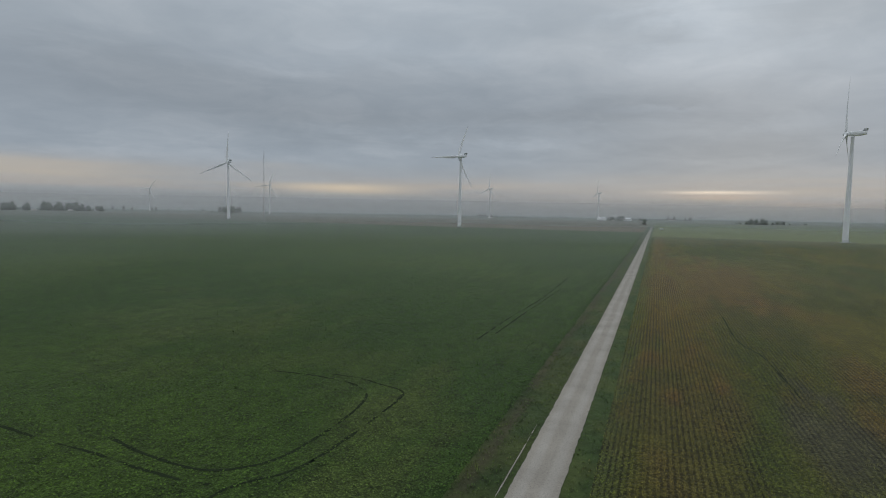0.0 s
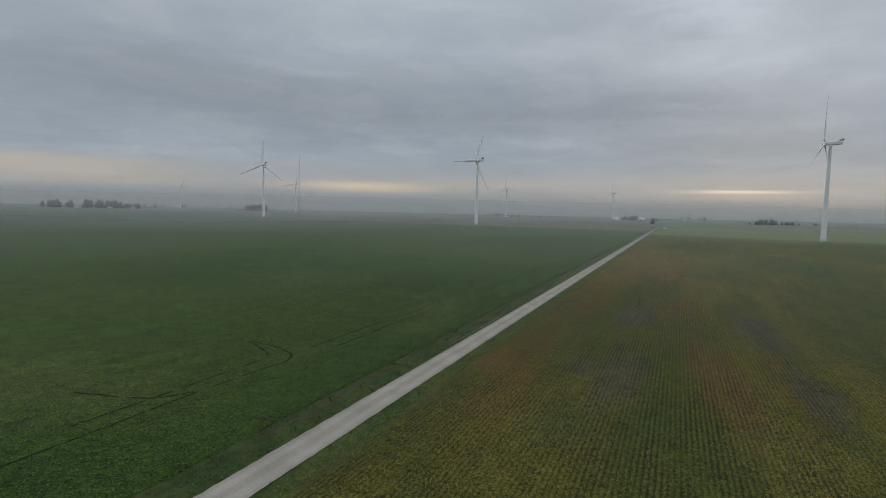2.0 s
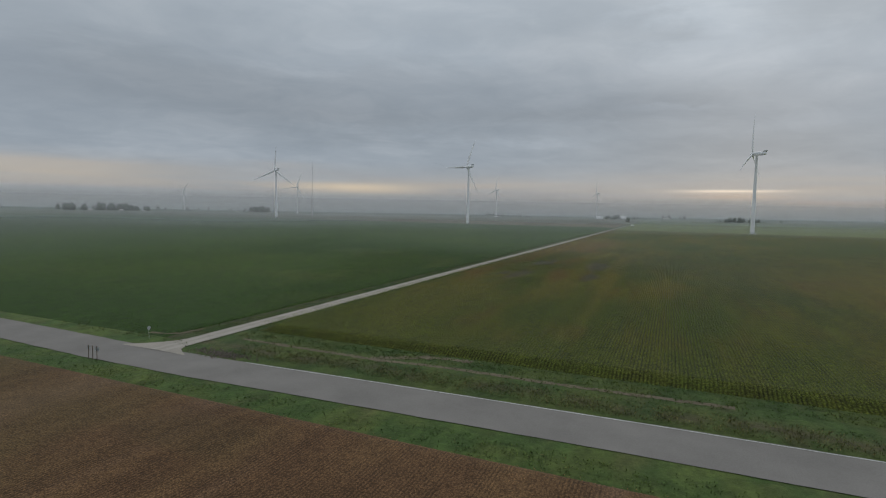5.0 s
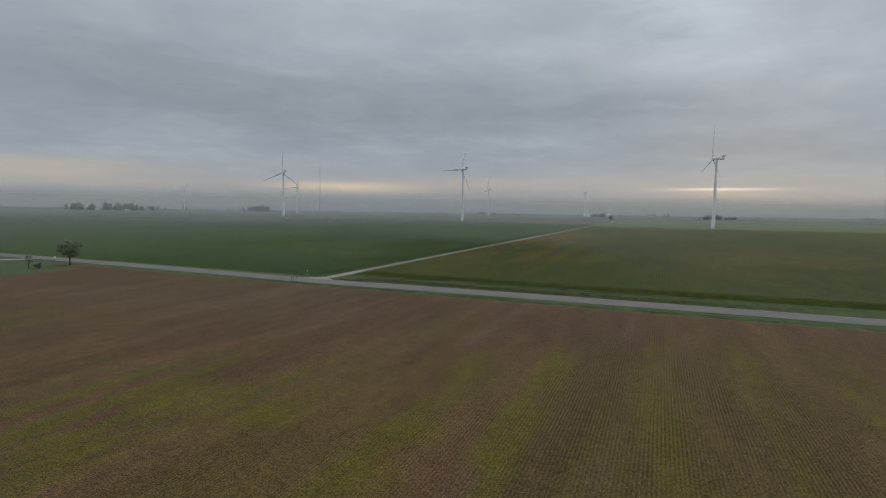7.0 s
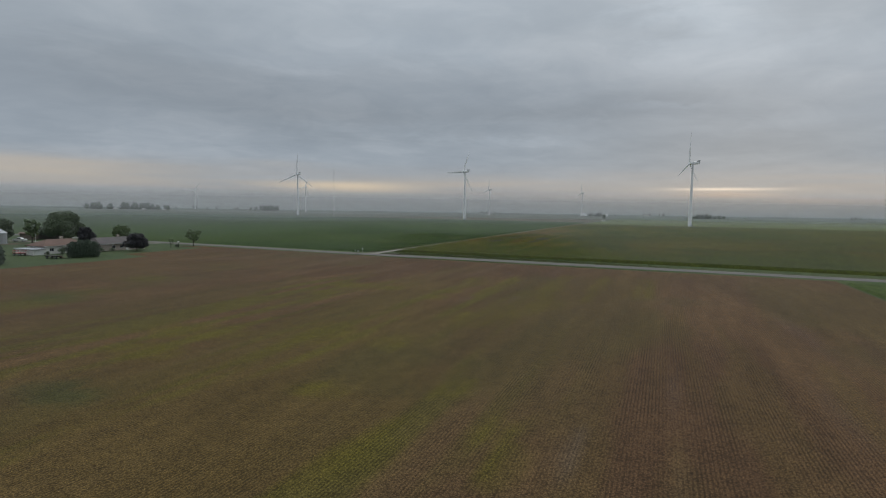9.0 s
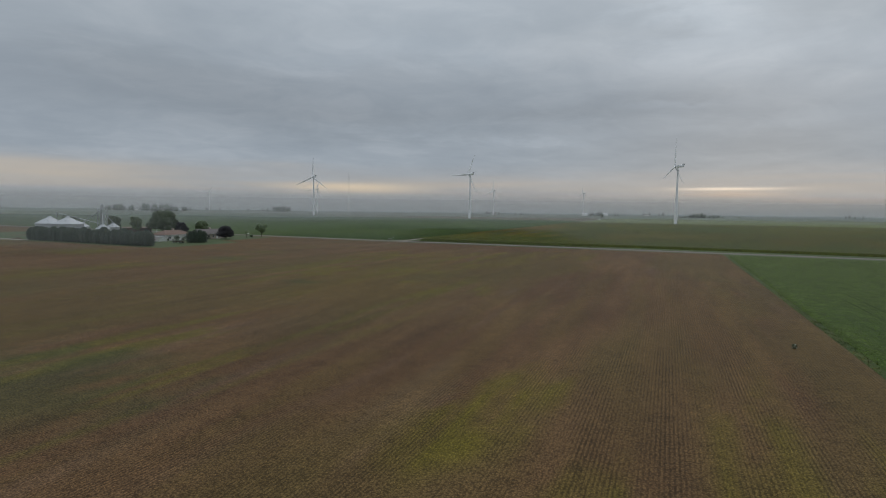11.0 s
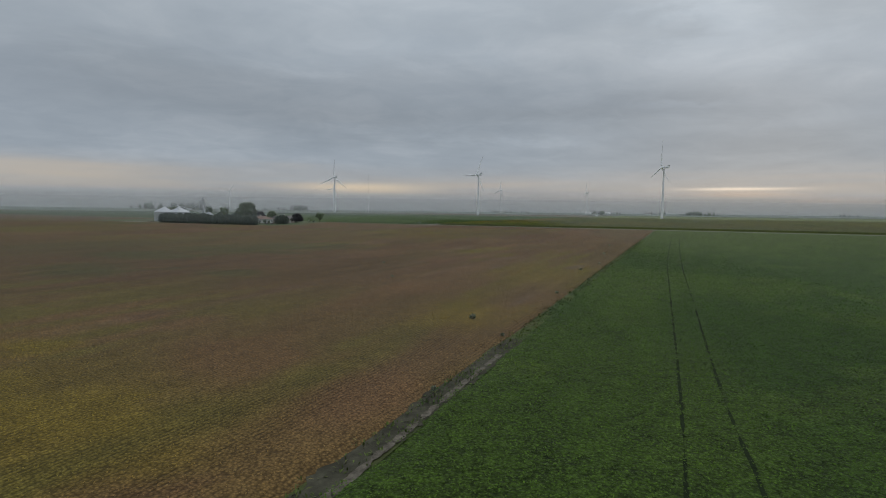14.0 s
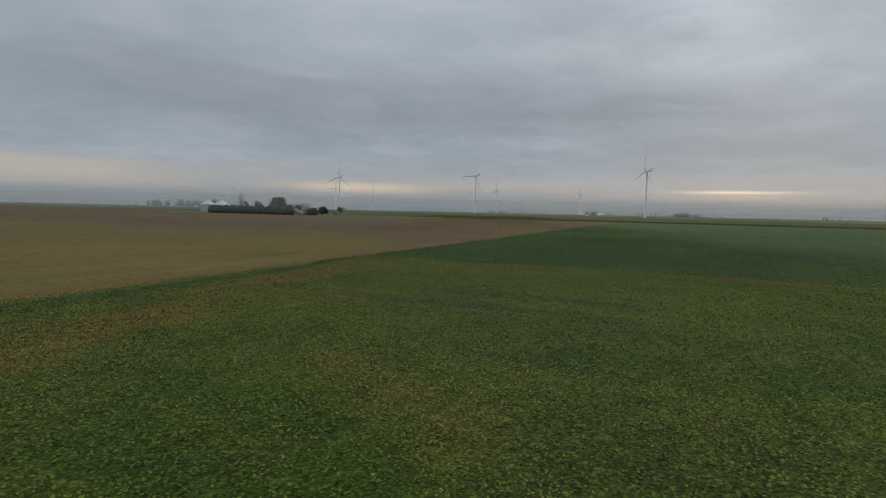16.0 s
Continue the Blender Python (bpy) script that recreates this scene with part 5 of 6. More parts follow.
broad_tree("broadleaf_tree", -129.2, -8.4, 8.6, 9.6, LIGHTLEAF, "light green broadleaf tree behind the grey house", 7, 0.24, 16, 130, 0.15)
broad_tree("broadleaf_tree", -154.2, -32, 12, 8, LIGHTLEAF, "light green broadleaf tree beside the farmyard", 8, 0.26, 16, 110, 0.15)
broad_tree("broadleaf_tree", -166.1, -36.7, 11.8, 10, OAK, "dark green broadleaf tree near the grain bins", 9, 0.28, 24, 90, 0.1)
broad_tree("broadleaf_tree", -197, -42, 11.5, 12, OAK, "dark green broadleaf tree near the grain bins", 10, 0.4, 14, 45, 0.1)
for k, (x, y, h, w) in enumerate(((-90.4, -63.2, 1.5, 1.9), (-89.8, -59.0, 2.7, 4.2), (-90.4, -54.6, 1.7, 2.6), (-87.6, -46.5, 1.7, 3.0), (-86.4, -43, 1.4, 2.2), (-86.8, -31.5, 1.2, 2.0))):
    broad_tree("shrub", x, y, h, w, OAK, "rounded green shrub against the house wall", 20 + k, 0.16, 7, 150, 0.05)

# far trees: a few models, copied into groves along the horizon
far_models = [broad_tree("distant_tree", x, y, h, w, FARLEAF, "hazy grey-green tree on the horizon", 50 + k, 0.75, 12, 9, 0.02, "distant groves", 0.75)
              for k, (x, y, h, w) in enumerate(((-12.5, 1010, 14, 13), (190, 1362, 15, 15), (215, 1368, 13, 17)))]
rf = random.Random(12)


def grove(x0, y0, x1, y1, count, low, high, deep=12):
    for k in range(count):
        t = (k + rf.uniform(0.1, 0.9)) / count
        s = rf.uniform(low, high) / 14
        m = pose(x0 + (x1 - x0) * t + rf.uniform(-deep, deep) * 0.4, y0 + (y1 - y0) * t + rf.uniform(-deep, deep), 0.05, 0, 0, rf.uniform(0, 360))
        copy_thing(far_models[k % 3], m @ Matrix.Diagonal((s * rf.uniform(0.7, 1.1), s * rf.uniform(0.7, 1.1), s, 1)))


for k, (f, h, w) in enumerate(((0.02, 6, 1.2), (0.10, 7, 1.2), (0.22, 12, 1.1), (0.31, 17, 0.95), (0.40, 15, 1.0), (0.50, 18, 0.9), (0.60, 14, 1.0), (0.70, 9, 1.1), (0.80, 13, 1.2),
                             (0.92, 12, 1.2), (1.02, 6, 1.1))):
    s = h / 14
    copy_thing(far_models[k % 3], pose(160 + 102 * f, 1345 + 35 * f + 7 * math.sin(k * 2.3), 0.05, 0, 0, k * 77) @ Matrix.Diagonal((s * w, s * w, s, 1)))
grove(-1462, 850, -1418, 905, 11, 14, 26)
grove(-1405, 920, -1376, 968, 11, 16, 27)
grove(-1370, 975, -1338, 1022, 9, 14, 24)
grove(-1212, 1296, -1172, 1336, 10, 21, 25, 5)
grove(-1240, 1250, -1190, 1300, 4, 7, 10)
grove(-1330, 2050, -960, 2250, 20, 9, 15, 25)
grove(-640, 1990, -600, 2010, 4, 10, 14)
grove(-430, 1500, -395, 1520, 4, 9, 13)
grove(-365, 1530, -335, 1560, 3, 8, 12)
for x, y, h, w in ((-106, 1552, 13, 17), (-84, 1572, 15, 27)):
    copy_thing(far_models[1], pose(x, y, 0.05, 0, 0, x) @ Matrix.Diagonal((w / 11, w / 11, h / 13.3, 1)))
grove(-45, 1590, -20, 1600, 2, 9, 12)
grove(28, 1975, 60, 1990, 2, 14, 17)
grove(90, 1990, 110, 2000, 2, 12, 15)
grove(300, 1480, 330, 1500, 2, 6, 9)
grove(690, 2010, 760, 2040, 4, 9, 15)
grove(430, 1700, 450, 1700, 1, 9, 10)
grove(-2200, 1300, -1650, 1900, 18, 10, 17, 30)

# ---- farmstead ----
bm = bmesh.new()
ys = np.linspace(-96.6, -3.9, 80)
inner = yard_side(ys)
rows = [np.linspace(-240, e, 70) for e in inner]
gxx, gyy = np.array(rows), np.repeat(ys[:, None], 70, 1)
lawn = quads("lawn", np.stack((gxx, gyy, np.full_like(gxx, 0.075)), -1).reshape(-1, 3),
             blend((0.048, 0.072, 0.028), (0.070, 0.092, 0.036), cloudy(gxx, gyy, 8, 8, 99)).reshape(-1, 3), FIELD, grid=gxx.shape)
tagged(lawn, "mown green lawn round the farmhouses", "lawn", kind="structure")
strip("farm_lane", [(-176, -96), (-165, -96.5), (-152, -95.5), (-144, -94)], 2.6, GRAVEL, 0.50, 0.4, 71, "pale gravel farm lane at the end of the windbreak", 2.0)
strip("driveway", [(-110, -3.8), (-120, -12), (-140, -22), (-165, -29), (-190, -34)], 2.2, GRAVEL, 0.12, 0.3, 72, "pale gravel driveway between road and farmyard", 2.0)
strip("farm_yard", [(-198, -70), (-180, -60), (-165, -50), (-150, -38)], 7.0, DIRT, 0.1, 0.5, 73, "bare gravel farmyard round the grain bins", 3.0)


def window_on(parent, x, y0, y1, z0, z1):
    """A framed window in a wall that faces +x."""
    bm = bmesh.new()
    box(bm, x - 0.05, x + 0.05, y0, y1, z0, z0 + 0.09)
    box(bm, x - 0.05, x + 0.05, y0, y1, z1 - 0.09, z1)
    box(bm, x - 0.05, x + 0.05, y0, y0 + 0.09, z0 + 0.09, z1 - 0.09)
    box(bm, x - 0.05, x + 0.05, y1 - 0.09, y1, z0 + 0.09, z1 - 0.09)
    box(bm, x - 0.03, x + 0.03, (y0 + y1) / 2 - 0.03, (y0 + y1) / 2 + 0.03, z0 + 0.09, z1 - 0.09)
    w = part("window", bm, TRIM, parent)
    bm = bmesh.new()
    box(bm, x - 0.02, x + 0.02, y0 + 0.09, y1 - 0.09, z0 + 0.09, z1 - 0.09)
    part("pane", bm, PANE, w, "dark window glass")
    return w


def shell(x0, x1, y0, y1, high, openings):
    """House walls 0.25 m thick; the openings (y0, y1, z0, z1) go through the wall that faces +x."""
    bm = bmesh.new()
    t = 0.25
    box(bm, x0, x0 + t, y0, y1, 0, high)
    box(bm, x0 + t, x1 - t, y0, y0 + t, 0, high)
    box(bm, x0 + t, x1 - t, y1 - t, y1, 0, high)
    at = y0
    for a, b, lo, hi in sorted(openings):
        box(bm, x1 - t, x1, at, a, 0, high)
        box(bm, x1 - t, x1, a, b, 0, lo)
        box(bm, x1 - t, x1, a, b, hi, high)
        at = b
    box(bm, x1 - t, x1, at, y1, 0, high)
    return bm


def hip_roof(x0, x1, y0, y1, z, rise, over, hip):
    bm = bmesh.new()
    x0, x1, y0, y1 = x0 - over, x1 + over, y0 - over, y1 + over
    xm = (x0 + x1) / 2
    lo = [bm.verts.new(p) for p in ((x0, y0, z), (x1, y0, z), (x1, y1, z), (x0, y1, z))]
    hi = [bm.verts.new(p) for p in ((x0, y0, z + 0.18), (x1, y0, z + 0.18), (x1, y1, z + 0.18), (x0, y1, z + 0.18))]
    a, b = bm.verts.new((xm, y0 + hip, z + rise)), bm.verts.new((xm, y1 - hip, z + rise))
    bm.faces.new(lo[::-1])
    for i in range(4):
        bm.faces.new((lo[i], lo[(i + 1) % 4], hi[(i + 1) % 4], hi[i]))
    bm.faces.new((hi[0], hi[1], a))
    bm.faces.new((hi[1], hi[2], b, a))
    bm.faces.new((hi[2], hi[3], b))
    bm.faces.new((hi[3], hi[0], a, b))
    return bm


def house(x, y, wide, long, high, rise, hip, wall, roof, openings, door, label):
    ob = base("farmhouse", pose(x, y, 0.05), label, "house", "farmhouses")
    all_open = openings + [door]
    part("wall", shell(-wide, 0, 0, long, high, all_open), wall, ob)
    r = part("roof", hip_roof(-wide, 0, 0, long, high, rise, 0.6, hip), roof, ob)
    bm = bmesh.new()
    box(bm, -wide * 0.6, -wide * 0.6 + 0.7, long * 0.55, long * 0.55 + 0.9, high + rise * 0.5, high + rise + 0.8, 0.03)
    part("chimney", bm, TANWALL, r, "short brick chimney")
    for a, b, lo, hi in openings:
        window_on(ob, -0.12, a, b, lo, hi)
    bm = bmesh.new()
    box(bm, -0.16, -0.08, door[0], door[1], door[2], door[3], 0.01)
    d = part("door", bm, TRIM, ob, "white front door")
    bm = bmesh.new()
    box(bm, -0.06, 0.0, door[1] - 0.2, door[1] - 0.12, 1.0, 1.1)
    part("handle", bm, GREY, d)
    bm = bmesh.new()
    box(bm, -0.05, 1.4, door[0] - 0.3, door[1] + 0.3, 0, 0.18, 0.02)
    part("doorstep", bm, CONCRETE, ob)
    bm = bmesh.new()
    box(bm, 0.5, 0.62, -0.6, long + 0.6, high - 0.02, high + 0.1)
    part("gutter", bm, TRIM, r)
    return ob


house(-92.2, -63, 9.5, 15, 2.7, 2.2, 4, SIDING, BROWNROOF,
      [(1.6, 3.1, 0.9, 2.1), (6.0, 7.5, 0.9, 2.1), (10.6, 12.0, 0.9, 2.1), (13.0, 14.2, 0.9, 2.1)], (8.4, 9.4, 0.1, 2.15),
      "long white ranch house with brown hipped roof")
house(-88.5, -46, 9, 18, 2.6, 2.4, 1.5, TANWALL, GREYROOF,
      [(4.5, 5.8, 0.9, 2.1), (7.6, 8.9, 0.9, 2.1), (12, 13.3, 0.9, 2.1), (15, 16.2, 0.9, 2.1)], (10, 11, 0.1, 2.15),
      "tan brick ranch house with grey-brown roof")


def annex():
    ob = base("garage", pose(-91.0, -67.2, 0.05), "low white garage with flat pale roof beside the house", "garage")
    bm = shell(-10.0, 0, 0, 4.0, 1.95, [(0.6, 3.2, 0.0, 1.8)])
    part("wall", bm, SIDING, ob)
    bm = bmesh.new()
    box(bm, -10.3, 0.4, -0.4, 3.95, 1.95, 2.1, 0.04)
    part("roof", bm, ROOFSTEEL, ob, "flat pale metal roof")
    bm = bmesh.new()
    for k in range(4):
        box(bm, -0.15, -0.06, 0.6, 3.2, 0.02 + k * 0.44, 0.43 + k * 0.44, 0.01)
    part("garage_door", bm, TRIM, ob, "white sectional garage door")


annex()

ob = base("flagpole", pose(-100.5, -61, 0.05), "slim white flagpole beside the white house", "flagpole")
part("pole", tube(bmesh.new(), (0, 0, 0), (0, 0, 6.5), 0.05, 0.03, 8), TRIM, ob)
bm = bmesh.new()
bmesh.ops.create_uvsphere(bm, u_segments=10, v_segments=6, radius=0.12, matrix=Matrix.Translation((0, 0, 6.55)))
part("finial", bm, STEEL, ob)


def grain_bin(x, y, r, high, rise, label):
    ob = base("grain_bin", pose(x, y, 0.05), label, "grain bin", "grain bins")
    bm = bmesh.new()
    tube(bm, (0, 0, 0), (0, 0, 0.25), r + 0.25, r + 0.25, 40)
    part("base_slab", bm, CONCRETE, ob)
    rows = []
    z, k = 0.25, 0
    while z < high:
        for dz, dr in ((0.0, -0.03), (0.35, 0.03)):
            rows.append([((r + dr) * math.cos(a * math.pi / 20), (r + dr) * math.sin(a * math.pi / 20), min(z + dz, high)) for a in range(40)])
        z += 0.7
    part("shell", rings(bmesh.new(), rows), STEEL, ob)
    rows = [[(q * math.cos(a * math.pi / 20), q * math.sin(a * math.pi / 20), zz) for a in range(40)]
            for q, zz in ((r + 0.25, high - 0.08), (r + 0.25, high + 0.05), (0.9, high + rise), (0.9, high + rise + 0.35), (0.1, high + rise + 0.6))]
    roof = part("roof", rings(bmesh.new(), rows), ROOFSTEEL, ob, "pale conical steel roof")
    for k in range(5):
        a = k * 1.256 + 0.5
        bm = bmesh.new()
        q = r * 0.62
        box(bm, q * math.cos(a) - 0.25, q * math.cos(a) + 0.25, q * math.sin(a) - 0.25, q * math.sin(a) + 0.25, high + rise * 0.3, high + rise * 0.45 + 0.4, 0.03)
        part("vent", bm, STEEL, roof)
    bm = bmesh.new()
    for s in (-0.22, 0.22):
        tube(bm, (r + 0.12, s, 0.3), (r + 0.12, s, high), 0.03, 0.03, 4)
    zz = 0.6
    while zz < high:
        tube(bm, (r + 0.12, -0.22, zz), (r + 0.12, 0.22, zz), 0.02, 0.02, 4)
        zz += 0.6
    part("ladder", bm, STEEL, ob)
    return ob


grain_bin(-178.6, -63.5, 6.5, 6.6, 3.3, "large corrugated steel grain bin behind the windbreak")
grain_bin(-164.8, -62.6, 7.0, 6.6, 3.4, "large corrugated steel grain bin behind the windbreak")
grain_bin(-170.3, -51.6, 3.0, 4.8, 1.8, "small steel grain bin with conical roof")
grain_bin(-148.5, -55, 3.2, 4.3, 1.8, "small steel grain bin with conical roof")
grain_bin(-157, -43.6, 3.1, 4.6, 1.9, "small steel grain bin with conical roof")


def grain_leg(x, y, high):
    ob = base("grain_elevator", pose(x, y, 0.05, 0, 0, 35), "tall open steel grain elevator tower with spouts", "grain elevator")
    w = 1.7
    for sx in (-w, w):
        for sy in (-w, w):
            part("post", tube(bmesh.new(), (sx, sy, 0), (sx, sy, high - 1.5), 0.13, 0.13, 6), STEEL, ob)
    bm = bmesh.new()
    z = 0.3
    while z < high - 3:
        for (ax, ay), (bx, by) in (((-w, -w), (w, -w)), ((w, -w), (w, w)), ((w, w), (-w, w)), ((-w, w), (-w, -w))):
            tube(bm, (ax, ay, z), (bx, by, z + 2.4), 0.07, 0.07, 4)
            tube(bm, (ax, ay, z + 2.4), (bx, by, z + 2.4), 0.04, 0.04, 4)
        z += 2.4
    part("bracing", bm, STEEL, ob)
    for s in (-0.4, 0.4):
        bm = bmesh.new()
        box(bm, s - 0.12, s + 0.12, -0.18, 0.18, 0.2, high - 0.5, 0.02)
        part("leg_casing", bm, STEEL, ob)
    bm = bmesh.new()
    box(bm, -0.7, 0.7, -0.4, 0.4, high - 0.9, high + 0.3, 0.15)
    part("head", bm, STEEL, ob)
    bm = bmesh.new()
    box(bm, -1.7, 1.7, -1.7, 1.7, high - 3.2, high - 3.05)
    for sx in (-1.7, 1.7):
        tube(bm, (sx, -1.7, high - 2.1), (sx, 1.7, high - 2.1), 0.04, 0.04, 4)
        tube(bm, (-1.7, sx, high - 2.1), (1.7, sx, high - 2.1), 0.04, 0.04, 4)
    part("platform", bm, STEEL, ob)
    back = ob.matrix_world.inverted()
    for bx, by, bz in ((-170.3, -51.6, 7.0), (-148.5, -55, 6.5), (-157, -43.6, 6.9)):
        end = back @ Vector((bx, by, bz))
        part("spout", tube(bmesh.new(), (0, 0, high - 2.4), end, 0.16, 0.16, 8), STEEL, ob)
    a, b, c = (back @ Vector(p) for p in ((-155.5, -51.5, 6.5), (-171, -64.5, 12.6), (-171, -64.5, 10.3)))
    conveyor = part("conveyor", tube(bmesh.new(), a, b, 0.17, 0.17, 6), STEEL, ob, "inclined steel grain conveyor")
    part("drop_spout", tube(bmesh.new(), b, c, 0.25, 0.25, 6), STEEL, conveyor)
    bm = bmesh.new()
    for k in range(3):
        p = a.lerp(b, 0.25 + 0.25 * k)
        tube(bm, (p.x, p.y, 0.0), (p.x, p.y, p.z), 0.07, 0.07, 5)
    part("trestle", bm, STEEL, conveyor)
    return ob


grain_leg(-154.8, -50.9, 16.8)


def pole_shed():
    ob = base("machine_shed", pose(-174, -17, 0.05, 0, 0, 58), "low brown machine shed with pale roof edge", "shed")
    bm = bmesh.new()
    box(bm, -8, 8, 4.7, 5, 0, 3.2)
    box(bm, -8, -7.7, -2, 4.7, 0, 3.2)
    box(bm, 7.7, 8, -2, 4.7, 0, 3.2)
    box(bm, -7.7, -1, -2, -1.7, 0, 3.2)
    part("wall", bm, WOOD, ob)
    bm = bmesh.new()
    box(bm, -8.6, 8.6, -2.6, 5.6, 2.9, 3.0)
    for v in bm.verts:
        v.co.z += (v.co.y + 2.6) * 0.06
    part("roof", bm, BROWNROOF, ob)


pole_shed()


def wheel(parent, x, y, z, r, w):
    t = part("wheel", tube(bmesh.new(), (x, y - w / 2, z), (x, y + w / 2, z), r, r, 16), RUBBER, parent)
    part("rim", tube(bmesh.new(), (x, y - w / 2 - 0.02, z), (x, y + w / 2 + 0.02, z), r * 0.55, r * 0.55, 12), STEEL, t)


def pickup():
    ob = base("pickup_truck", pose(-166, -30.5, 0.13, 0, 0, 205), "white pickup truck parked on the gravel drive", "truck")
    sections = []
    for x, lo, hi, w in ((-2.7, 0.55, 0.95, 0.85), (-2.55, 0.45, 1.1, 0.95), (-1.2, 0.42, 1.15, 0.97), (0.8, 0.42, 1.15, 0.97), (2.5, 0.45, 1.12, 0.95), (2.65, 0.5, 1.05, 0.9)):
        sections.append([(x, -w, lo), (x, w, lo), (x, w, hi), (x, -w, hi)])
    part("body", rings(bmesh.new(), sections), TRIM, ob)
    sections = []
    for x, hi, w in ((-1.25, 1.16, 0.92), (-0.75, 1.75, 0.8), (0.7, 1.78, 0.8), (0.95, 1.16, 0.92)):
        sections.append([(x, -w, 1.1), (x, w, 1.1), (x, w * 0.92, hi), (x, -w * 0.92, hi)])
    cab = part("cab", rings(bmesh.new(), sections), TRIM, ob)
    for s in (-1, 1):
        bm = bmesh.new()
        box(bm, -0.8, 0.7, s * 0.845 - 0.02, s * 0.845 + 0.02, 1.25, 1.62)
        part("side_window", bm, PANE, cab)
    for x in (-1.7, 1.7):
        for y in (-0.82, 0.82):
            wheel(ob, x, y, 0.38, 0.38, 0.25)
    for y in (-0.65, 0.65):
        bm = bmesh.new()
        box(bm, -2.74, -2.68, y - 0.15, y + 0.15, 0.72, 0.9)
        part("headlight", bm, PANE, ob)


pickup()


def wagon(x, y, turn, mat, long, label, name):
    ob = base(name, pose(x, y, 0.06, 0, 0, turn), label, "wagon")
    bm = bmesh.new()
    box(bm, -long / 2, long / 2, -1.1, 1.1, 0.85, 1.0, 0.02)
    part("bed", bm, mat, ob)
    for s in (-long / 2 + 0.1, long / 2 - 0.1):
        bm = bmesh.new()
        for yy in (-0.9, 0, 0.9):
            tube(bm, (s, yy, 1.0), (s, yy, 1.7), 0.05, 0.05, 6)
        box(bm, s - 0.04, s + 0.04, -1.1, 1.1, 1.6, 1.75)
        part("rack", bm, mat, ob)
    bm = bmesh.new()
    box(bm, -long / 2, long / 2, -0.12, 0.12, 0.62, 0.85)
    tube(bm, (long / 2, 0, 0.7), (long / 2 + 1.8, 0, 0.35), 0.06, 0.05, 6)
    part("drawbar", bm, RUST, ob)
    for sx in (-long / 3, long / 3):
        for sy in (-0.9, 0.9):
            wheel(ob, sx, sy, 0.42, 0.42, 0.22)


wagon(-75.5, -70, 12, DARKWOOD, 5.0, "flat wooden hay wagon standing on the lawn", "hay_wagon")
wagon(-94.5, -69.4, 10, RED, 3.4, "small faded red cart beside the garage", "cart")


def heap(x, y, r, h, mat, name, label):
    bm = bmesh.new()
    bmesh.ops.create_icosphere(bm, subdivisions=3, radius=1)
    for v in bm.verts:
        f = 0.8 + 0.4 * noise.noise(v.co * 2.2)
        v.co = Vector((v.co.x * r * f, v.co.y * r * f, max(v.co.z, -0.05) * h * f))
    ob = mesh_object(name, bm, mat, True)
    ob.location = (x, y, 0.1)
    tagged(ob, label, "heap")


heap(-154.5, -91.5, 1.6, 1.3, DIRT, "gravel_heap", "pale heap of gravel at the end of the windbreak")
heap(-157.5, -92, 1.1, 0.9, DIRT, "gravel_heap", "low pale heap of gravel beside the lane")


# ---- signs at the junction, marker posts ----
def junction_sign():
    ob = base("road_sign", pose(-3.0, -5.9, 0.08, 0, 0, 8) @ Matrix.Scale(0.74, 4), "road sign boards on dark posts at the junction", "road sign")
    for x in (-0.85, 0.0, 0.85):
        part("post", tube(bmesh.new(), (x, 0, 0), (x, 0, 2.3), 0.06, 0.06, 8), WOOD, ob)
    for x0, x1, z0, z1 in ((-1.15, -0.55, 1.75, 2.3), (0.35, 1.25, 1.5, 2.1)):
        bm = bmesh.new()
        box(bm, x0, x1, 0.07, 0.1, z0, z1, 0.01)
        part("board", bm, STEEL, ob, "bare metal back of a sign board")


def stop_sign():
    ob = base("stop_sign", pose(-6.6, 4.2, 0.08, 0, 0, -90) @ Matrix.Scale(0.66, 4), "octagonal stop sign on a thin post", "road sign")
    part("post", tube(bmesh.new(), (0, 0, 0), (0, 0, 2.5), 0.035, 0.035, 6), STEEL, ob)
    bm = bmesh.new()
    bmesh.ops.create_cone(bm, segments=8, radius1=0.42, radius2=0.42, depth=0.03, cap_ends=True,
                          matrix=Matrix.Translation((0, 0.06, 2.2)) @ pose(0, 0, 0, 90, 0, 0) @ pose(0, 0, 0, 0, 0, 22.5))
    part("plate", bm, STEEL, ob, "bare metal back of the plate")


junction_sign()
stop_sign()

ob = base("mailbox", pose(-96.5, -5.2, 0.05), "white mailbox on a post beside the road", "mailbox")
part("post", tube(bmesh.new(), (0, 0, 0), (0, 0, 1.1), 0.05, 0.05, 6), WOOD, ob)
bm = bmesh.new()
box(bm, -0.22, 0.22, -0.4, 0.4, 1.1, 1.6, 0.12)
part("box", bm, TRIM, ob)

# pale road shield beside the gravel road far ahead
ob = base("field_marker", pose(12, 745, 0.5), "small white marker board standing in the corn", "marker")
bm = bmesh.new()
box(bm, -2.2, 2.2, -0.06, 0.06, 1.0, 2.4, 0.04)
part("board", bm, TRIM, ob)
for x in (-1.6, 1.6):
    part("post", tube(bmesh.new(), (x, 0.12, -0.4), (x, 0.12, 2.2), 0.06, 0.06, 6), WOOD, ob)


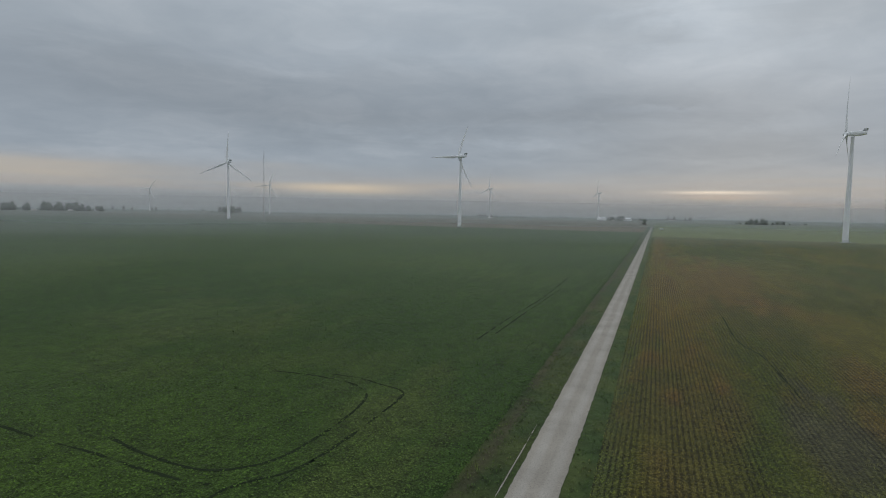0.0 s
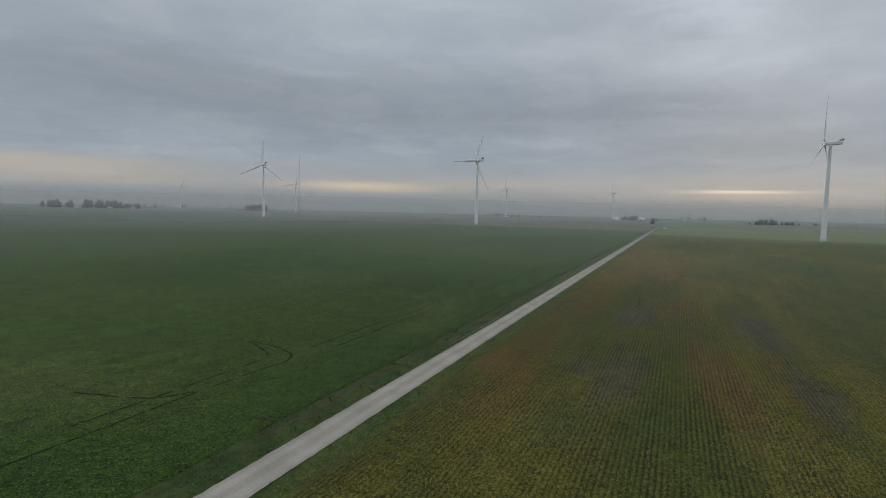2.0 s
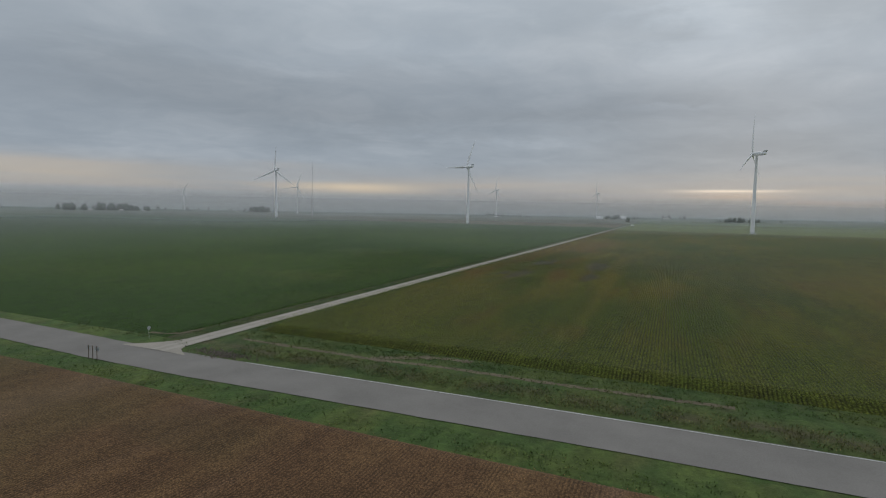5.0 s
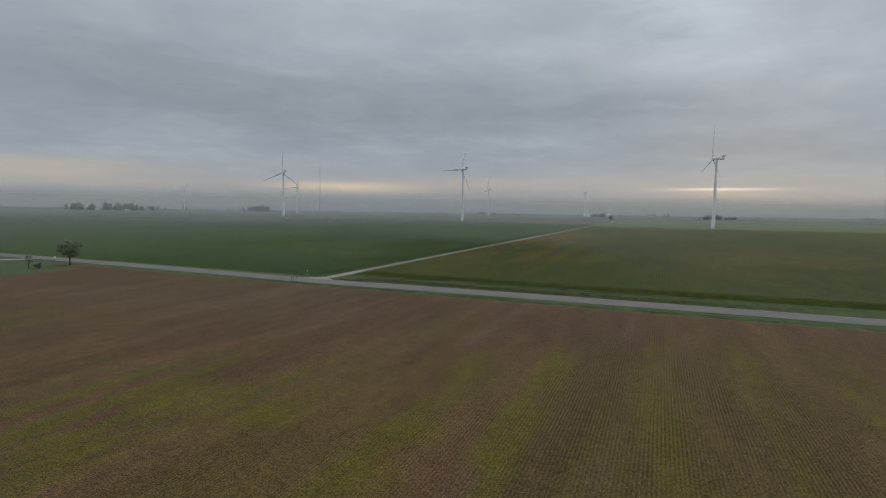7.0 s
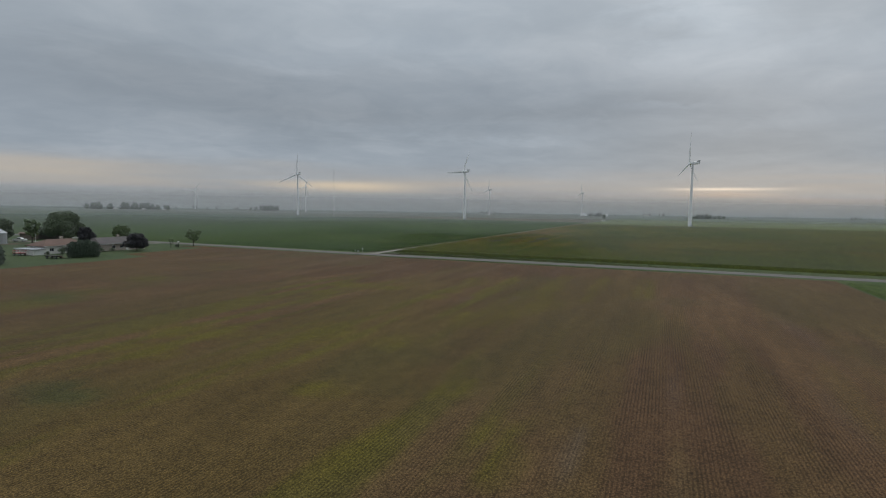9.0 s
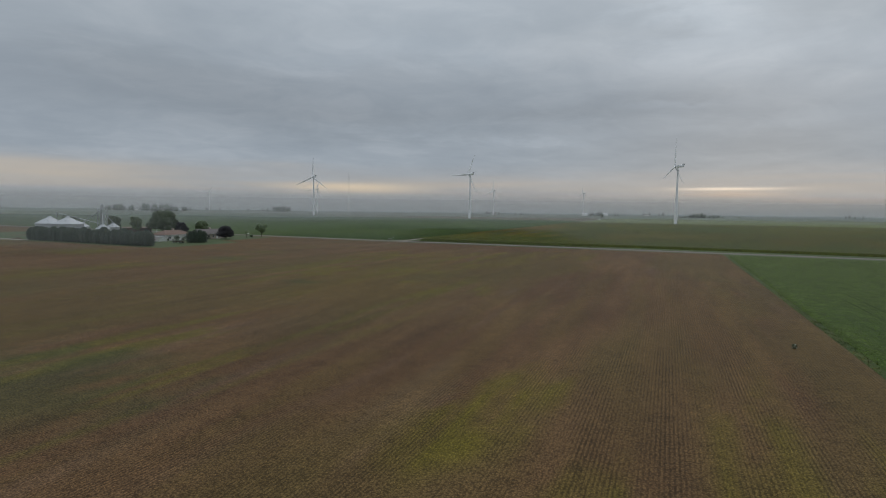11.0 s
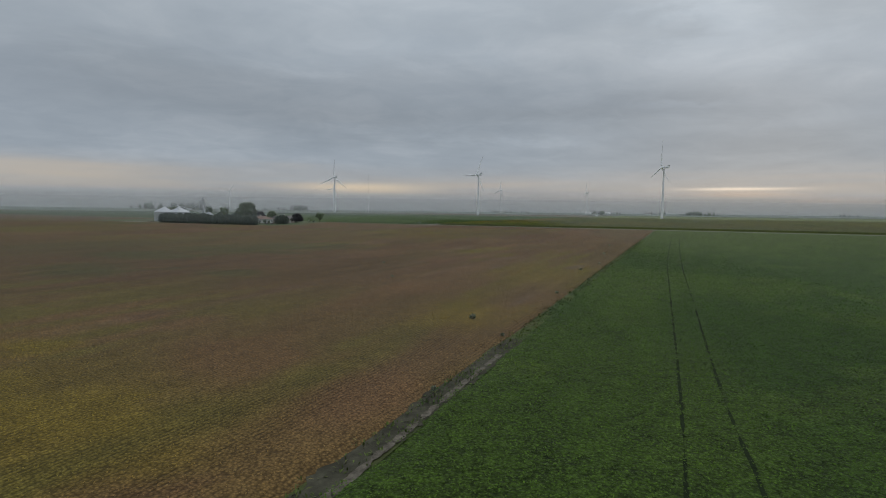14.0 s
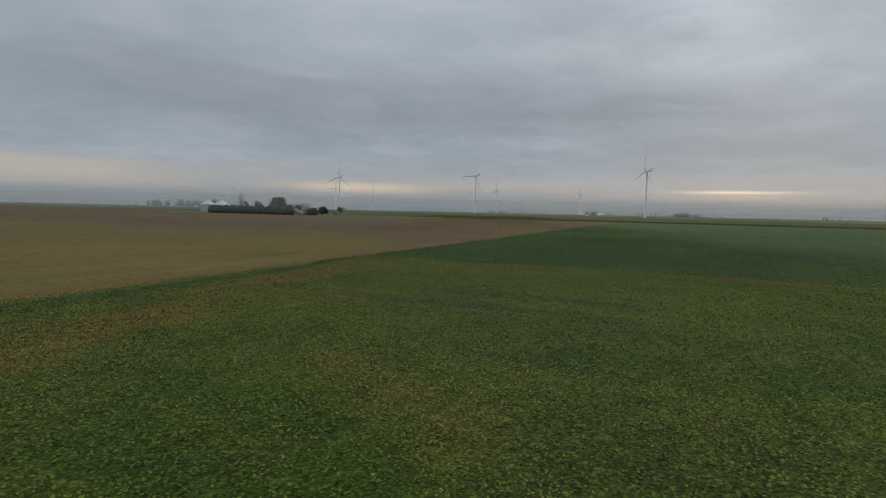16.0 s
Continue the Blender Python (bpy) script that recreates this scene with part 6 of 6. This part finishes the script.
# ---- distant farms ----
def barn(x, y, long, wide, high, turn, wall, roof, label):
    ob = base("distant_barn", pose(x, y, 0.05, 0, 0, turn), label, "barn", "distant farm buildings")
    bm = shell(-wide, 0, 0, long, high, [(long * 0.4, long * 0.6, 0.0, high * 0.8)])
    part("wall", bm, wall, ob)
    part("roof", hip_roof(-wide, 0, 0, long, high, wide * 0.25, 0.4, 0.2), roof, ob)
    bm = bmesh.new()
    box(bm, -0.18, -0.08, long * 0.4, long * 0.6, 0.0, high * 0.8)
    part("door", bm, ROOFSTEEL, ob)


barn(-120, 1565, 18, 10, 7.5, 70, WHITE, WHITE, "long white farm shed on the horizon")
barn(-57, 1588, 26, 12, 7.5, 80, WHITE, WHITE, "long white farm shed on the horizon")
barn(-100, 1560, 8, 8, 4.5, 80, SIDING, GREYROOF, "white farmhouse among trees on the horizon")
barn(-1412, 905, 14, 10, 6.5, 50, SIDING, ROOFSTEEL, "white farm building between groves on the horizon")
barn(-1366, 962, 10, 9, 6.0, 50, SIDING, GREYROOF, "white house between groves on the horizon")
barn(-1345, 1020, 36, 12, 6.5, 50, WHITE, WHITE, "long white shed beside a distant grove")
barn(60, 1960, 20, 10, 5.0, 85, SIDING, GREYROOF, "pale farmhouse beyond the end of the road")
barn(-1235, 1270, 20, 10, 5.0, 45, SIDING, GREYROOF, "pale farm building on the horizon")
barn(-418, 1495, 12, 9, 4.5, 60, SIDING, GREYROOF, "pale small house on the horizon")


# ---- low mist over the far fields ----
def mist_bank(away, high, mat, label):
    """A thin upright layer of mist, gently curved, across the direction of the view."""
    bm = bmesh.new()
    u, s = Vector((-0.382, 0.924, 0)), Vector((0.924, 0.382, 0))
    rows = []
    for k in range(41):
        t = -3600 + 180 * k
        p = u * (away + 25 * math.sin(t * 0.004 + away)) + s * t
        rows.append((bm.verts.new((p.x, p.y, 0.02)), bm.verts.new((p.x, p.y, high))))
    for a, b in zip(rows, rows[1:]):
        bm.faces.new((a[0], b[0], b[1], a[1]))
    tagged(mesh_object("mist_bank", bm, mat), label, "mist", kind="structure")


for away, high, mat in ((885, 72, MIST), (1300, 152, HIGHMIST), (2350, 122, FARMIST)):
    mist_bank(away, high, mat, "thin pale mist lying over the far fields")
for away in (340, 560):
    mist_bank(away, 12.6, LOWBANK, "thin veil of ground mist low over the fields")

# a flat sheet of mist lying over the fields, thicker with the distance
bm = bmesh.new()
u, s = Vector((-0.382, 0.924, 0)), Vector((0.924, 0.382, 0))
corners = [u * a + s * b for a, b in ((-120, -4300), (-120, 4300), (4600, 4300), (4600, -4300))]
bm.faces.new([bm.verts.new((p.x, p.y, 2.4)) for p in corners])
tagged(mesh_object("mist_layer", bm, LOWMIST), "low pale mist lying flat over the far fields", "mist", kind="structure")

# a veil of mist between the bean field and the farm
bm = bmesh.new()
p, q = u * -92 + s * -335, u * -92 + s * -52
bm.faces.new([bm.verts.new(v) for v in ((p.x, p.y, 0.5), (q.x, q.y, 0.5), (q.x, q.y, 27), (p.x, p.y, 27))])
tagged(mesh_object("mist_bank", bm, FARMMIST), "thin pale mist drifting before the farm", "mist", kind="structure")
